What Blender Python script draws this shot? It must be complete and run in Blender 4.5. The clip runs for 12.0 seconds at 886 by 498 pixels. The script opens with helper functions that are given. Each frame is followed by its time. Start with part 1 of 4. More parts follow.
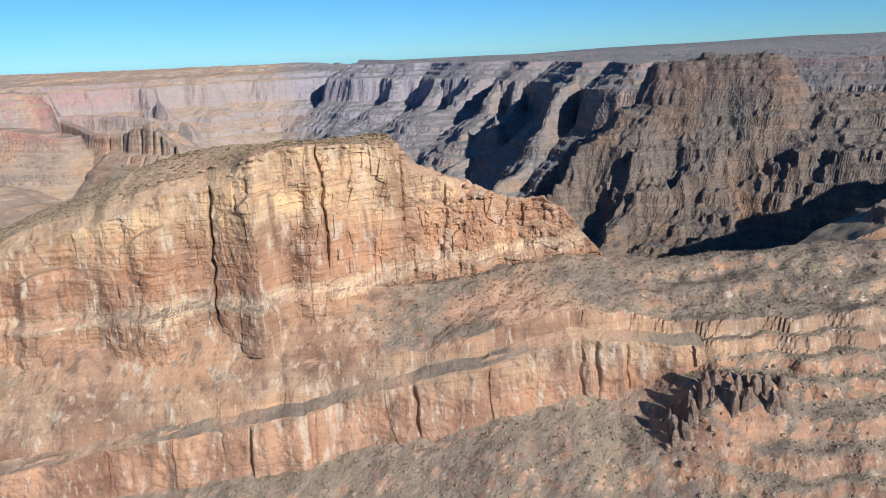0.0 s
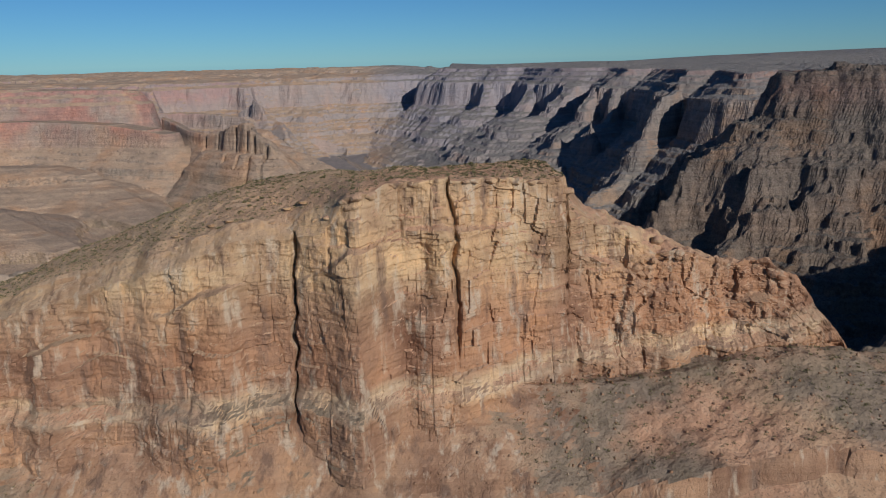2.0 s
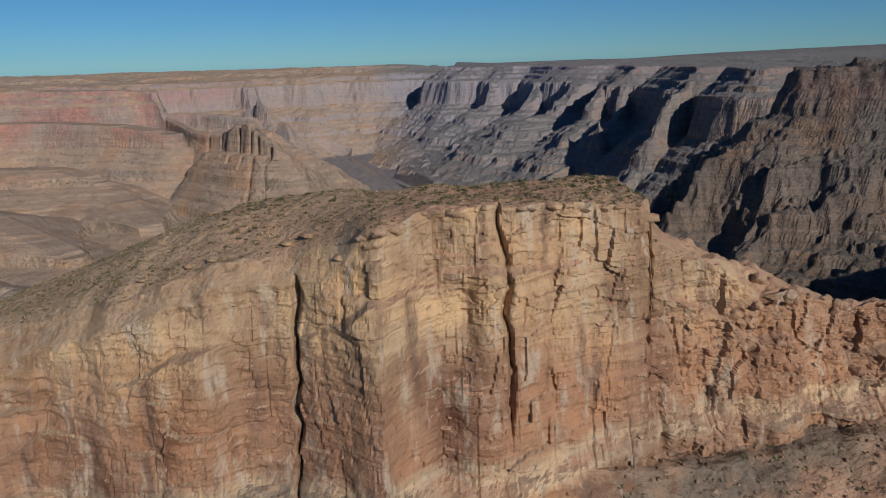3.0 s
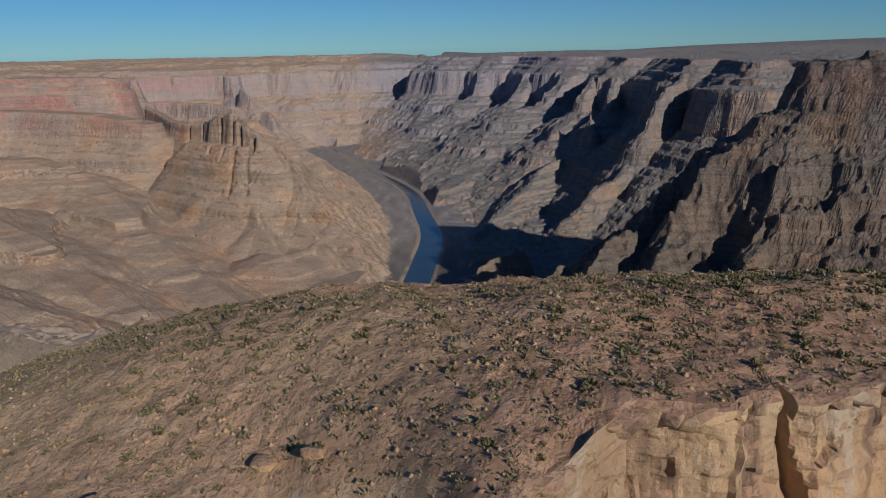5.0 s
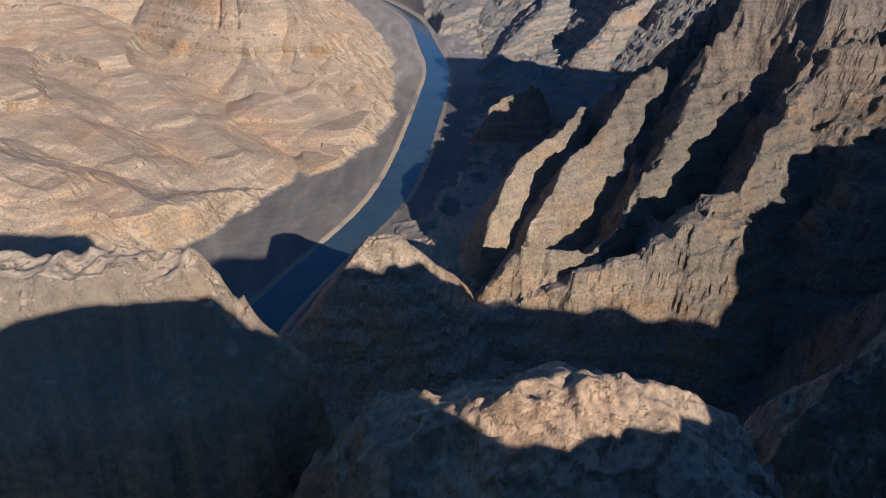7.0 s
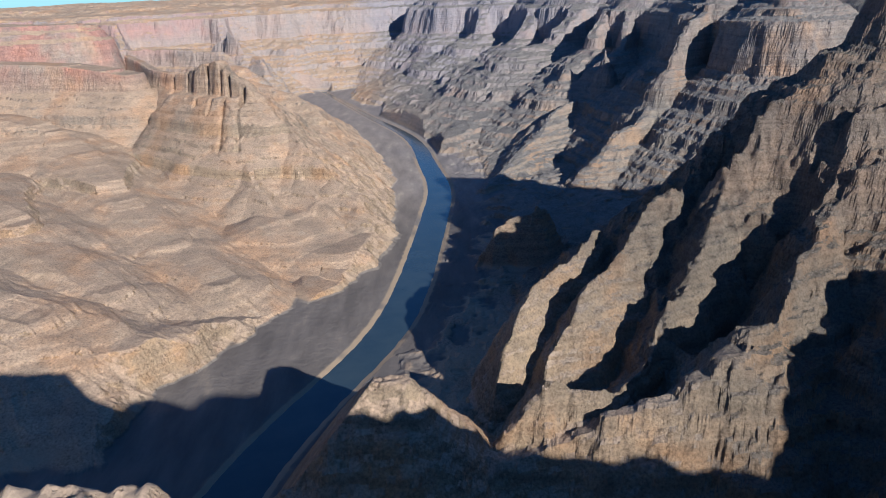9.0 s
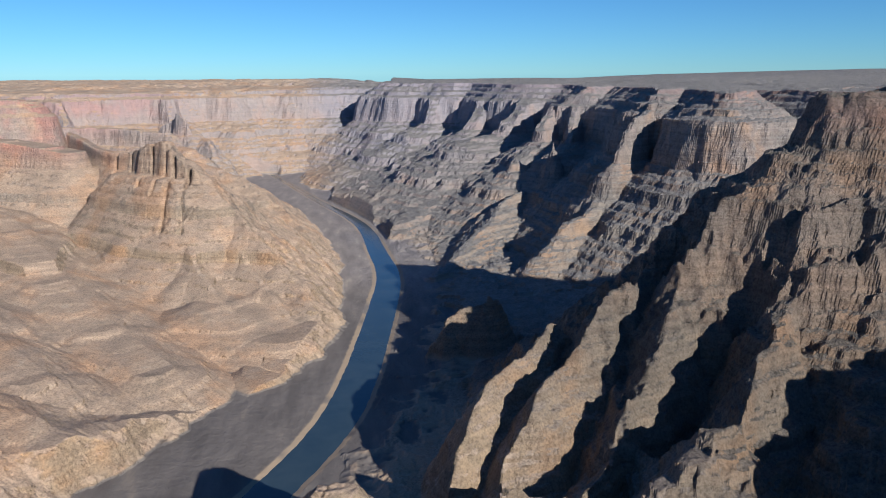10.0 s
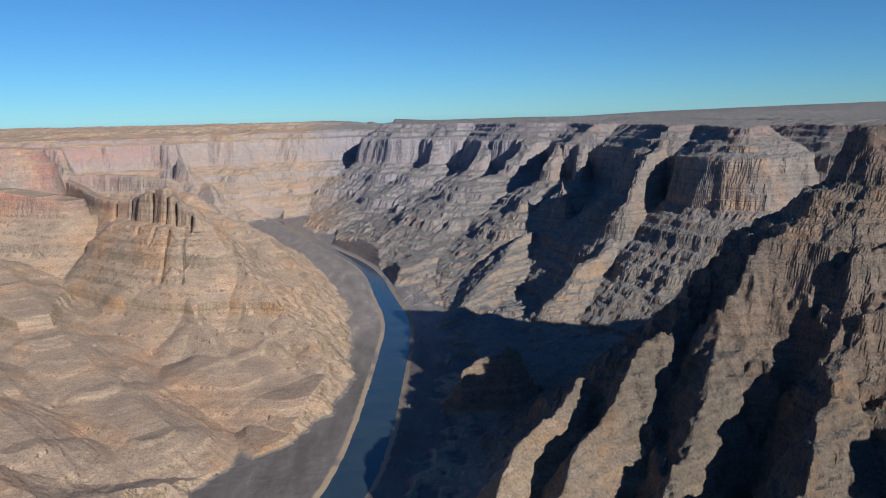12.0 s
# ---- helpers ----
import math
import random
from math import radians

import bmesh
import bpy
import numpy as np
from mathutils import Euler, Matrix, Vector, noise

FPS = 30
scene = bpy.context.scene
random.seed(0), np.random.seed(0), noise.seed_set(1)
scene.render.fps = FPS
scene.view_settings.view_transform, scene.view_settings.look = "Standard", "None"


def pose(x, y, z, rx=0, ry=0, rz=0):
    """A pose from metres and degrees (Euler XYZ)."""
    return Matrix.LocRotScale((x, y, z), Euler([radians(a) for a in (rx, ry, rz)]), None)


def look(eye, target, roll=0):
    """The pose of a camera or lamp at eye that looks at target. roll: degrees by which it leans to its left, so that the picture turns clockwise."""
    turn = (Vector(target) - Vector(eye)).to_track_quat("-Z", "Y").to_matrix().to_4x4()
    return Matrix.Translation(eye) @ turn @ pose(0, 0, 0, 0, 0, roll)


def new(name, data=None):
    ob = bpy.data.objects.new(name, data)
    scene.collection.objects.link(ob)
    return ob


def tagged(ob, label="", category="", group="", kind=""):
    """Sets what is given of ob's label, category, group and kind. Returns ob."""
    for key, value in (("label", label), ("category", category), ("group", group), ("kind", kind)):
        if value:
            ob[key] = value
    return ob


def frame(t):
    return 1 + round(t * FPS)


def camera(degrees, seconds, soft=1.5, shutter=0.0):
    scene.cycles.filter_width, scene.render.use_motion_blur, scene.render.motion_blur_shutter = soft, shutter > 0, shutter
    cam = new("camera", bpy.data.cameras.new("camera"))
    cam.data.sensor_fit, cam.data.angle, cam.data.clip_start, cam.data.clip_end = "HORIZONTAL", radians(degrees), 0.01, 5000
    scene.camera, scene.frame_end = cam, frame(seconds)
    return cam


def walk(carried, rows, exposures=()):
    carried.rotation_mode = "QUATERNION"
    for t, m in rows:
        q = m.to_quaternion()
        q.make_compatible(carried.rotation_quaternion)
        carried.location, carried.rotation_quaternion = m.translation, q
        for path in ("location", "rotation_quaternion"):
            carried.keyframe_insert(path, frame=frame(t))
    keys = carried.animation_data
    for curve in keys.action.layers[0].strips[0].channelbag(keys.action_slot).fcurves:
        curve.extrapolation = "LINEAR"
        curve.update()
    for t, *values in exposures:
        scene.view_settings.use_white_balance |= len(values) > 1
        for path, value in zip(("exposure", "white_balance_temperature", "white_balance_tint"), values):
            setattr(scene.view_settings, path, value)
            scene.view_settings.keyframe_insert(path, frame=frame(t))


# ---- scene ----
# Distances are about half of the real canyon's, to stay within the camera's far limit; low desert shrubs of about a
# metre suit this scale. Far walls are drawn nearer still.
cam = camera(62.73, 12.0, soft=1.0)
PATH = [
    (0.0, (0.0, 0.0, 0.0), (24.54, 191.40, -52.56), -2.42),
    (0.5, (-2.0, 15.8, -0.8), (-4.86, 209.95, -48.60), -0.72),
    (1.0, (-5.1, 31.3, -1.2), (-2.42, 224.97, -50.95), -1.24),
    (1.5, (-7.5, 46.9, -1.6), (-8.69, 240.54, -51.54), -1.31),
    (2.0, (-10.2, 62.7, -1.8), (-7.87, 256.13, -52.44), -1.45),
    (2.5, (-12.9, 78.7, -2.4), (-12.92, 272.41, -52.27), -1.91),
    (4.5, (-23.3, 136.2, -4.0), (-16.88, 328.00, -60.32), -0.99),
    (5.0, (-26.5, 152.0, -3.6), (-21.29, 344.59, -57.14), -1.21),
    (5.5, (-29.8, 168.8, -2.2), (-20.51, 358.37, -65.41), -1.14),
    (6.0, (-32.7, 186.4, -0.9), (-24.58, 366.83, -86.87), -1.04),
    (6.5, (-35.0, 204.4, -0.0), (-27.67, 379.21, -96.89), -0.81),
    (7.0, (-37.2, 222.0, -0.1), (-34.62, 396.94, -96.97), -2.22),
    (7.5, (-39.8, 239.1, -1.1), (-42.15, 424.05, -77.30), -3.24),
    (9.5, (-53.0, 308.2, -6.7), (-40.11, 497.53, -69.85), -1.36),
    (10.0, (-56.0, 325.7, -7.2), (-35.25, 518.93, -54.30), -0.36),
    (10.5, (-59.2, 343.6, -6.7), (-37.84, 538.56, -45.77), -1.09),
    (11.0, (-62.7, 360.9, -6.2), (-36.03, 555.78, -42.22), -1.13),
    (11.5, (-66.1, 377.1, -7.1), (-45.23, 573.11, -41.21), -1.21),
    (12.0, (-69.9, 393.2, -8.2), (-49.16, 588.71, -44.80), -1.36),
]
walk(cam, [(t, look(eye, target, roll)) for t, eye, target, roll in PATH],
     exposures=[(0.0, 0.35, 6000, 9), (0.5, 0.05, 6150, 9), (1.0, -0.16, 6200, 9), (1.5, -0.3, 6300, 10), (2.5, -0.58, 6350, 10), (5.0, -0.56, 6400, 11), (5.5, -0.48, 6650, 11), (6.0, -0.4, 6850, 11), (6.5, 0.1, 6850, 11), (7.5, 0.42, 6080, 9), (9.5, 0.35, 6150, 9), (12.0, 0.1, 6250, 8)])

# ---- light: low desert sun from behind and to the right of the flight ----
SUN_AZ, SUN_EL = radians(150.0), radians(23.0)
world = bpy.data.worlds.new("sky")
scene.world = world
world.use_nodes = True
wn = world.node_tree
sky = wn.nodes.new("ShaderNodeTexSky")
sky.sky_type, sky.sun_disc = "NISHITA", False
sky.sun_elevation, sky.sun_rotation = SUN_EL, SUN_AZ
sky.altitude, sky.air_density, sky.dust_density, sky.ozone_density = 1600, 0.9, 0.0, 5.0
wn.nodes["Background"].inputs["Strength"].default_value = 0.067
clear = wn.nodes.new("ShaderNodeMix")
clear.data_type, clear.blend_type = "RGBA", "MULTIPLY"
clear.inputs[0].default_value, clear.inputs[7].default_value = 1.0, (0.61, 1.0, 1.22, 1)
wn.links.new(sky.outputs["Color"], clear.inputs[6])
wn.links.new(clear.outputs[2], wn.nodes["Background"].inputs["Color"])
sun = new("sun", bpy.data.lights.new("sun", "SUN"))
sun.data.energy, sun.data.angle, sun.data.color = 5.0, radians(0.53), (1.0, 0.91, 0.79)
toward = Vector((math.sin(SUN_AZ) * math.cos(SUN_EL), math.cos(SUN_AZ) * math.cos(SUN_EL), math.sin(SUN_EL)))
sun.matrix_world = look(toward * 400, (0, 0, 0))


# ---- noise on arrays ----
def _hash(ix, iy, iz, seed):
    h = (ix.astype(np.int64) * 374761393 + iy.astype(np.int64) * 668265263 + iz.astype(np.int64) * 2147483647 + seed * 974634777) & 0xFFFFFFFF
    h = ((h ^ (h >> 13)) * 1274126177) & 0xFFFFFFFF
    h = ((h ^ (h >> 16)) * 2246822519) & 0xFFFFFFFF
    return ((h ^ (h >> 15)) & 0xFFFFFF) / 16777216.0


def vnoise(x, y, seed=0, z=None):
    """Smooth noise from -1 to 1, in two or three dimensions."""
    fx, fy = np.floor(x), np.floor(y)
    u, v = x - fx, y - fy
    u, v = u * u * (3 - 2 * u), v * v * (3 - 2 * v)
    if z is None:
        zz = np.zeros_like(fx)
        a = _hash(fx, fy, zz, seed) * (1 - u) + _hash(fx + 1, fy, zz, seed) * u
        b = _hash(fx, fy + 1, zz, seed) * (1 - u) + _hash(fx + 1, fy + 1, zz, seed) * u
        return 2 * (a * (1 - v) + b * v) - 1
    fz = np.floor(z)
    w = z - fz
    w = w * w * (3 - 2 * w)
    out = 0
    for k, wk in ((0, 1 - w), (1, w)):
        a = _hash(fx, fy, fz + k, seed) * (1 - u) + _hash(fx + 1, fy, fz + k, seed) * u
        b = _hash(fx, fy + 1, fz + k, seed) * (1 - u) + _hash(fx + 1, fy + 1, fz + k, seed) * u
        out = out + wk * (a * (1 - v) + b * v)
    return 2 * out - 1


def fbm(x, y, octaves=4, seed=0, z=None, gain=0.5):
    total, amp = 0, 1.0
    for o in range(octaves):
        k = 2.03 ** o
        total = total + amp * vnoise(x * k, y * k, seed + 17 * o, None if z is None else z * k)
        amp *= gain
    return total


def ridged(x, y, octaves=4, seed=0, gain=0.55):
    """Sharp-crested noise, about 0 to 1."""
    total, amp, norm = 0, 1.0, 0
    for o in range(octaves):
        k = 2.07 ** o
        total = total + amp * (1 - np.abs(vnoise(x * k + 3.1 * o, y * k - 1.7 * o, seed + 13 * o)))
        norm += amp
        amp *= gain
    return total / norm


# ---- the land: ridges with crest heights, cut into benches and cliffs ----
RIVER_Z = -510.0
# rock beds: height of the even slope, height of the stepped land; near the flight, and up the gorge with its tall banded cliff
BED_RAW = (-700.0, -505.0, -470.0, -335.0, -318.0, -285.0, -260.0, -232.0, -224.0, -195.0, -182.0, -150.0, -138.0, -105.0, -88.0, -75.0, -62.0, 60.0)
BED_CUT = (-700.0, -505.0, -478.0, -345.0, -325.0, -289.0, -266.0, -222.0, -214.0, -165.0, -155.0, -136.0, -118.0, -99.0, -75.0, -65.0, -52.0, 60.0)
FAR_RAW = (-700.0, -505.0, -480.0, -345.0, -337.0, -248.0, -240.0, -150.0, -146.0, -126.0, -122.0, -96.0, -92.0, -70.0, -66.0, -54.0, -50.0, 60.0)
FAR_CUT = (-700.0, -505.0, -484.0, -402.0, -382.0, -322.0, -303.0, -246.0, -224.0, -160.0, -132.0, -112.0, -100.0, -88.0, -78.0, -70.0, -56.0, 60.0)


def upriver(y):
    return np.clip((y - 1300) / 250.0, 0, 1)


def even(z, y):
    """Height on the even slope of a bed at height z."""
    w = upriver(np.asarray(y, float))
    return np.interp(z, BED_CUT, BED_RAW) * (1 - w) + np.interp(z, FAR_CUT, FAR_RAW) * w


def stepped(h, w):
    """Height of the stepped land for height h on the even slope."""
    return np.interp(h, BED_RAW, BED_CUT) * (1 - w) + np.interp(h, FAR_RAW, FAR_CUT) * w


# tablelands: height of the rim, fall beside it, outline (x, y)
TABLES = [
    (-58, 0.95, [(60, 4420), (160, 4260), (290, 4200), (400, 4060), (520, 4040), (590, 3760), (690, 3580), (820, 3480), (800, 3060), (910, 3140), (905, 2740), (824, 2470), (970, 2600), (874, 2150), (960, 2180), (1090, 2400),
                 (1140, 2150), (1230, 2010), (1420, 1850), (1700, 1600), (2600, 1500), (4500, 4000), (4500, 6000), (300, 6000)]),
    (-92, 0.85, [(-4500, 3300), (-2600, 3800), (-1950, 4150), (-1640, 4050), (-1400, 4250), (-1117, 4320), (-930, 4480), (-771, 4500), (-560, 4640), (-380, 4640), (-139, 4760), (300, 4740), (300, 6200), (-4500, 6200)]),
]

# each ridge: half width of its flat crest, fall beside it, crest points (x, y, z)
RIDGES = [
    # spurs of the far right tableland
    (8, 1.5, [(837, 2480, -67), (760, 2390, -112), (703, 2304, -132), (663, 2280, -167), (612, 2230, -251), (586, 2190, -304), (507, 2130, -363), (435, 2080, -390), (353, 2010, -449)]),
    (24, 1.3, [(874, 2150, -63), (823, 2100, -145), (786, 2050, -222), (737, 2000, -308), (674, 1950, -363)]),
    (14, 1.1, [(960, 2180, -80), (930, 2080, -160), (890, 1990, -250), (820, 1900, -330)]),
    (10, 1.0, [(800, 3040, -90), (757, 3000, -119), (681, 2850, -209), (598, 2700, -251)]),
    (2, 3.0, [(562, 2640, -262), (550, 2612, -219), (544, 2596, -262)]),
    (16, 0.7, [(690, 3060, -130), (584, 2900, -209), (459, 2750, -307), (461, 2600, -378)]),
    (6, 1.0, [(500, 2660, -372), (461, 2600, -374), (347, 2480, -400), (269, 2330, -440), (179, 2150, -470), (107, 2030, -492)]),
    (5, 1.2, [(520, 2560, -400), (455, 2480, -414), (410, 2380, -450)]),
    (26, 0.62, [(640, 3480, -120), (515, 3250, -210), (351, 3150, -263), (318, 2950, -397), (223, 2850, -428), (50, 2600, -468)]),
    (26, 0.6, [(520, 3800, -120), (393, 3500, -247), (311, 3450, -336), (192, 3350, -392), (125, 3250, -444), (29, 2900, -468)]),
    (26, 0.6, [(330, 4100, -110), (246, 3900, -244), (167, 3800, -367), (83, 3750, -412), (36, 3600, -470), (-60, 3250, -492)]),
    (20, 0.6, [(110, 4330, -150), (-54, 4380, -370), (-210, 4400, -425), (-297, 4300, -430), (-380, 4150, -490)]),
    # dark butte on the right, its bench and the fins that run down from it
    (24, 1.6, [(578, 1245, -36), (640, 1205, -26), (705, 1160, -24)]),
    (14, 1.5, [(425, 1200, -131), (500, 1182, -128), (590, 1160, -124), (700, 1125, -120), (900, 1050, -114), (1300, 900, -110)]),
    (40, 0.9, [(530, 1245, -106), (650, 1215, -95), (800, 1110, -92), (1300, 1000, -90)]),
    (160, 1.1, [(1300, 1250, -35), (1450, 1150, -30), (1650, 700, -30)]),
    (5, 1.5, [(420, 1200, -131), (407, 1185, -180), (385, 1165, -228), (350, 1150, -258), (317, 1130, -267), (278, 1095, -293), (253, 1075, -310), (228, 1055, -330), (200, 1030, -385)]),
    (3, 1.5, [(480, 1165, -250), (422, 1135, -268), (376, 1095, -303), (350, 1070, -350)]),
    (3, 1.3, [(285, 1015, -385), (263, 1030, -359), (235, 1047, -345), (205, 1050, -338), (170, 1020, -365)]),
    (4, 1.7, [(420, 1330, -210), (316, 1200, -240), (228, 1152, -250), (197, 1100, -264), (150, 1030, -298), (100, 940, -338), (62, 915, -384), (22, 905, -425)]),
    (3, 1.7, [(190, 1228, -328), (141, 1160, -336), (89, 1110, -352), (55, 1060, -390), (32, 1025, -440), (15, 1000, -480)]),
    (2, 3.0, [(171, 1575, -404), (156, 1560, -398), (121, 1555, -417), (89, 1550, -433), (73, 1545, -463), (52, 1540, -491)]),
    (7, 1.1, [(500, 1150, -185), (425, 1080, -262), (330, 1010, -300), (298, 975, -316), (246, 905, -350), (190, 887, -380), (118, 880, -398), (74, 880, -424), (13, 885, -438), (-46, 893, -416), (-79, 900, -358), (-140, 908, -358), (-170, 915, -415)]),
    (24, 0.8, [(640, 1060, -215), (540, 1000, -285), (430, 930, -345)]),
    # unseen ridge, added to throw the shadow edge on the right wall
    (12, 1.3, [(430, 700, -262), (531, 700, -229), (558, 700, -188), (611, 700, -174), (750, 700, -120), (900, 650, -60)]),
    (4, 1.3, [(118, 450, -196), (150, 458, -180), (185, 470, -184), (230, 490, -225)]),
    # near white and red promontory, and the butte in the gorge
    (7, 3.2, [(-520, 420, -86), (-300, 420, -97), (-159, 425, -109), (-138, 427, -109), (-122, 427, -116), (-108, 427, -124)]),
    (4, 1.1, [(-75, 396, -166), (-40, 390, -146), (-18, 385, -139), (0, 383, -136), (16, 383, -138), (28, 383, -146), (38, 383, -160)]),
    # left bank: red table, terrace below it, the spire and its long nose
    (60, 1.2, [(-1900, 2600, -62), (-1451, 2700, -68), (-1140, 2700, -77), (-1110, 2720, -85)]),
    (40, 1.15, [(-1700, 2400, -160), (-1276, 2500, -168), (-1038, 2450, -179), (-904, 2400, -193), (-840, 2380, -205)]),
    (10, 1.5, [(-1000, 2800, -185), (-880, 2600, -195), (-787, 2450, -205), (-720, 2360, -208), (-649, 2300, -200), (-600, 2250, -190)]),
    (20, 1.5, [(-600, 2250, -185), (-560, 2220, -172), (-520, 2190, -164), (-470, 2160, -166)]),
    (9, 1.7, [(-490, 2150, -176), (-462, 2128, -180), (-448, 2112, -200)]),
    (60, 1.4, [(-640, 2270, -252), (-560, 2200, -248), (-500, 2150, -248), (-462, 2120, -258)]),
    (22, 1.3, [(-520, 2130, -268), (-495, 2075, -300), (-478, 2010, -325)]),
    (5, 0.95, [(-470, 2150, -185), (-440, 2125, -215), (-418, 2100, -240), (-375, 2060, -285), (-316, 1980, -330), (-225, 1880, -372), (-165, 1780, -425), (-107, 1690, -500)]),
    (5, 0.95, [(-494, 2110, -280), (-484, 2040, -318), (-460, 1960, -358), (-420, 1870, -400), (-350, 1750, -442), (-245, 1600, -478)]),
    (6, 0.9, [(-620, 2230, -270), (-600, 2140, -325), (-560, 2040, -378), (-500, 1920, -430)]),
    (70, 0.45, [(-330, 1740, -448), (-220, 1640, -474), (-170, 1560, -486), (-200, 1500, -492)]),
    (5, 0.9, [(-400, 2080, -275), (-345, 1940, -365), (-270, 1800, -430), (-190, 1650, -480)]),
    (8, 0.75, [(-640, 2800, -270), (-503, 2700, -310), (-360, 2650, -330), (-314, 2600, -355), (-224, 2450, -425), (-170, 2300, -490)]),
    (20, 1.2, [(-1400, 3100, -180), (-1036, 3050, -189), (-870, 3000, -194), (-726, 2950, -200), (-640, 2900, -250), (-470, 2880, -360), (-370, 2900, -440)]),
    (6, 1.7, [(-900, 3560, -230), (-851, 3500, -184), (-812, 3480, -134), (-786, 3460, -138), (-772, 3440, -206), (-681, 3350, -269), (-560, 3250, -400)]),
    (30, 0.5, [(-1600, 2200, -268), (-1150, 2250, -285), (-988, 2180, -318), (-868, 2050, -352), (-691, 1800, -405), (-533, 1600, -440), (-400, 1450, -464)]),
    (40, 0.36, [(-1350, 1500, -270), (-900, 1350, -365), (-620, 1250, -420), (-470, 1200, -448), (-385, 1240, -466)]),
    (30, 0.42, [(-1500, 1850, -260), (-1100, 1800, -330), (-800, 1600, -388), (-560, 1380, -440)]),
    (200, 0.9, [(-1500, 500, -60), (-1600, 1300, -55), (-1750, 1900, -60), (-2000, 2500, -60)]),
    # spurs of the far wall across the view
    (12, 0.8, [(-1560, 4060, -100), (-1400, 3800, -230), (-1250, 3600, -360), (-1150, 3450, -440)]),
    (12, 0.8, [(-1080, 4300, -100), (-1000, 4150, -230), (-930, 4000, -380)]),
    (20, 0.8, [(-820, 4520, -100), (-760, 4420, -200), (-720, 4330, -360)]),
    (20, 0.8, [(-480, 4680, -100), (-440, 4600, -200), (-410, 4480, -360)]),
    # the ridge on which the mesa stands, and out-of-view land on the right, added to shade the gorge
    (20, 1.9, [(-125, 200, -82), (-60, 200, -74), (60, 200, -70), (100, 212, -76), (125, 216, -77), (150, 216, -74)]),
    # crest mostly out of view, its heights set to throw the gorge's shadow edge
    (9, 2.4, [(150, 216, -70), (184, 216, -56), (221, 216, -59), (260, 216, -60), (289, 216, -72), (318, 216, -80), (335, 216, -107), (423, 216, -112), (511, 216, -117),
             (540, 216, -136), (599, 216, -134), (645, 216, -92), (661, 216, -59), (713, 216, -30), (860, 216, -20)]),
    (70, 1.0, [(900, 0, -48), (950, -200, -35), (1000, -700, -30)]),
    (60, 1.3, [(800, 240, -40), (1000, 200, -35), (1300, 200, -30)]),
]


# clefts cut into the cliffs: from (x, y) to (x, y), half width, depth
CLEFTS = [(-575, 2230, -600, 2130, 4, 22), (-528, 2190, -556, 2080, 4, 14), (-500, 2175, -522, 2075, 5, 24), (-468, 2150, -470, 2060, 5, 26), (-650, 2300, -678, 2220, 4, 18),
          (-515, 2080, -520, 1980, 5, 12), (-478, 2060, -470, 1960, 5, 12), (-700, 2350, -730, 2260, 5, 16)]

# ravines: fall of their sides, floor points (x, y, z)
RAVINES = [
    (1.25, [(353, 1230, -275), (285, 1165, -332), (240, 1118, -368), (196, 1068, -405), (150, 1010, -440), (110, 985, -470)]),
    (1.5, [(388, 1120, -322), (348, 1100, -352), (313, 1058, -385), (255, 1005, -428)]),
    (1.45, [(203, 1214, -362), (155, 1147, -378), (103, 1097, -400), (70, 1048, -432), (47, 1013, -475)]),
]


RIVER_Y = (700, 1050, 1166, 1260, 1430, 1700, 1980, 2130, 2380, 2670, 2900, 3235, 3806, 4200, 4500)
RIVER_X = (-330, -240, -172, -122, -82, -45, -12, 2, -28, -50, -105, -235, -425, -560, -700)


def river_x(y):
    return sum(np.interp(y + k, RIVER_Y, RIVER_X) for k in (-110, -60, 0, 60, 110)) / 5


def river_half(y):
    return np.interp(y, (900, 1200, 1400, 2000, 2500, 3400, 4000), (36, 34, 34, 34, 28, 17, 14))


def bank_left(y):
    return np.interp(y, (900, 1160, 1218, 1298, 1409, 1445, 1622, 1754, 2047, 2284, 2771, 3237, 3800, 4200), (-440, -417, -357, -329, -270, -205, -124, -104, -116, -127, -234, -329, -490, -620))


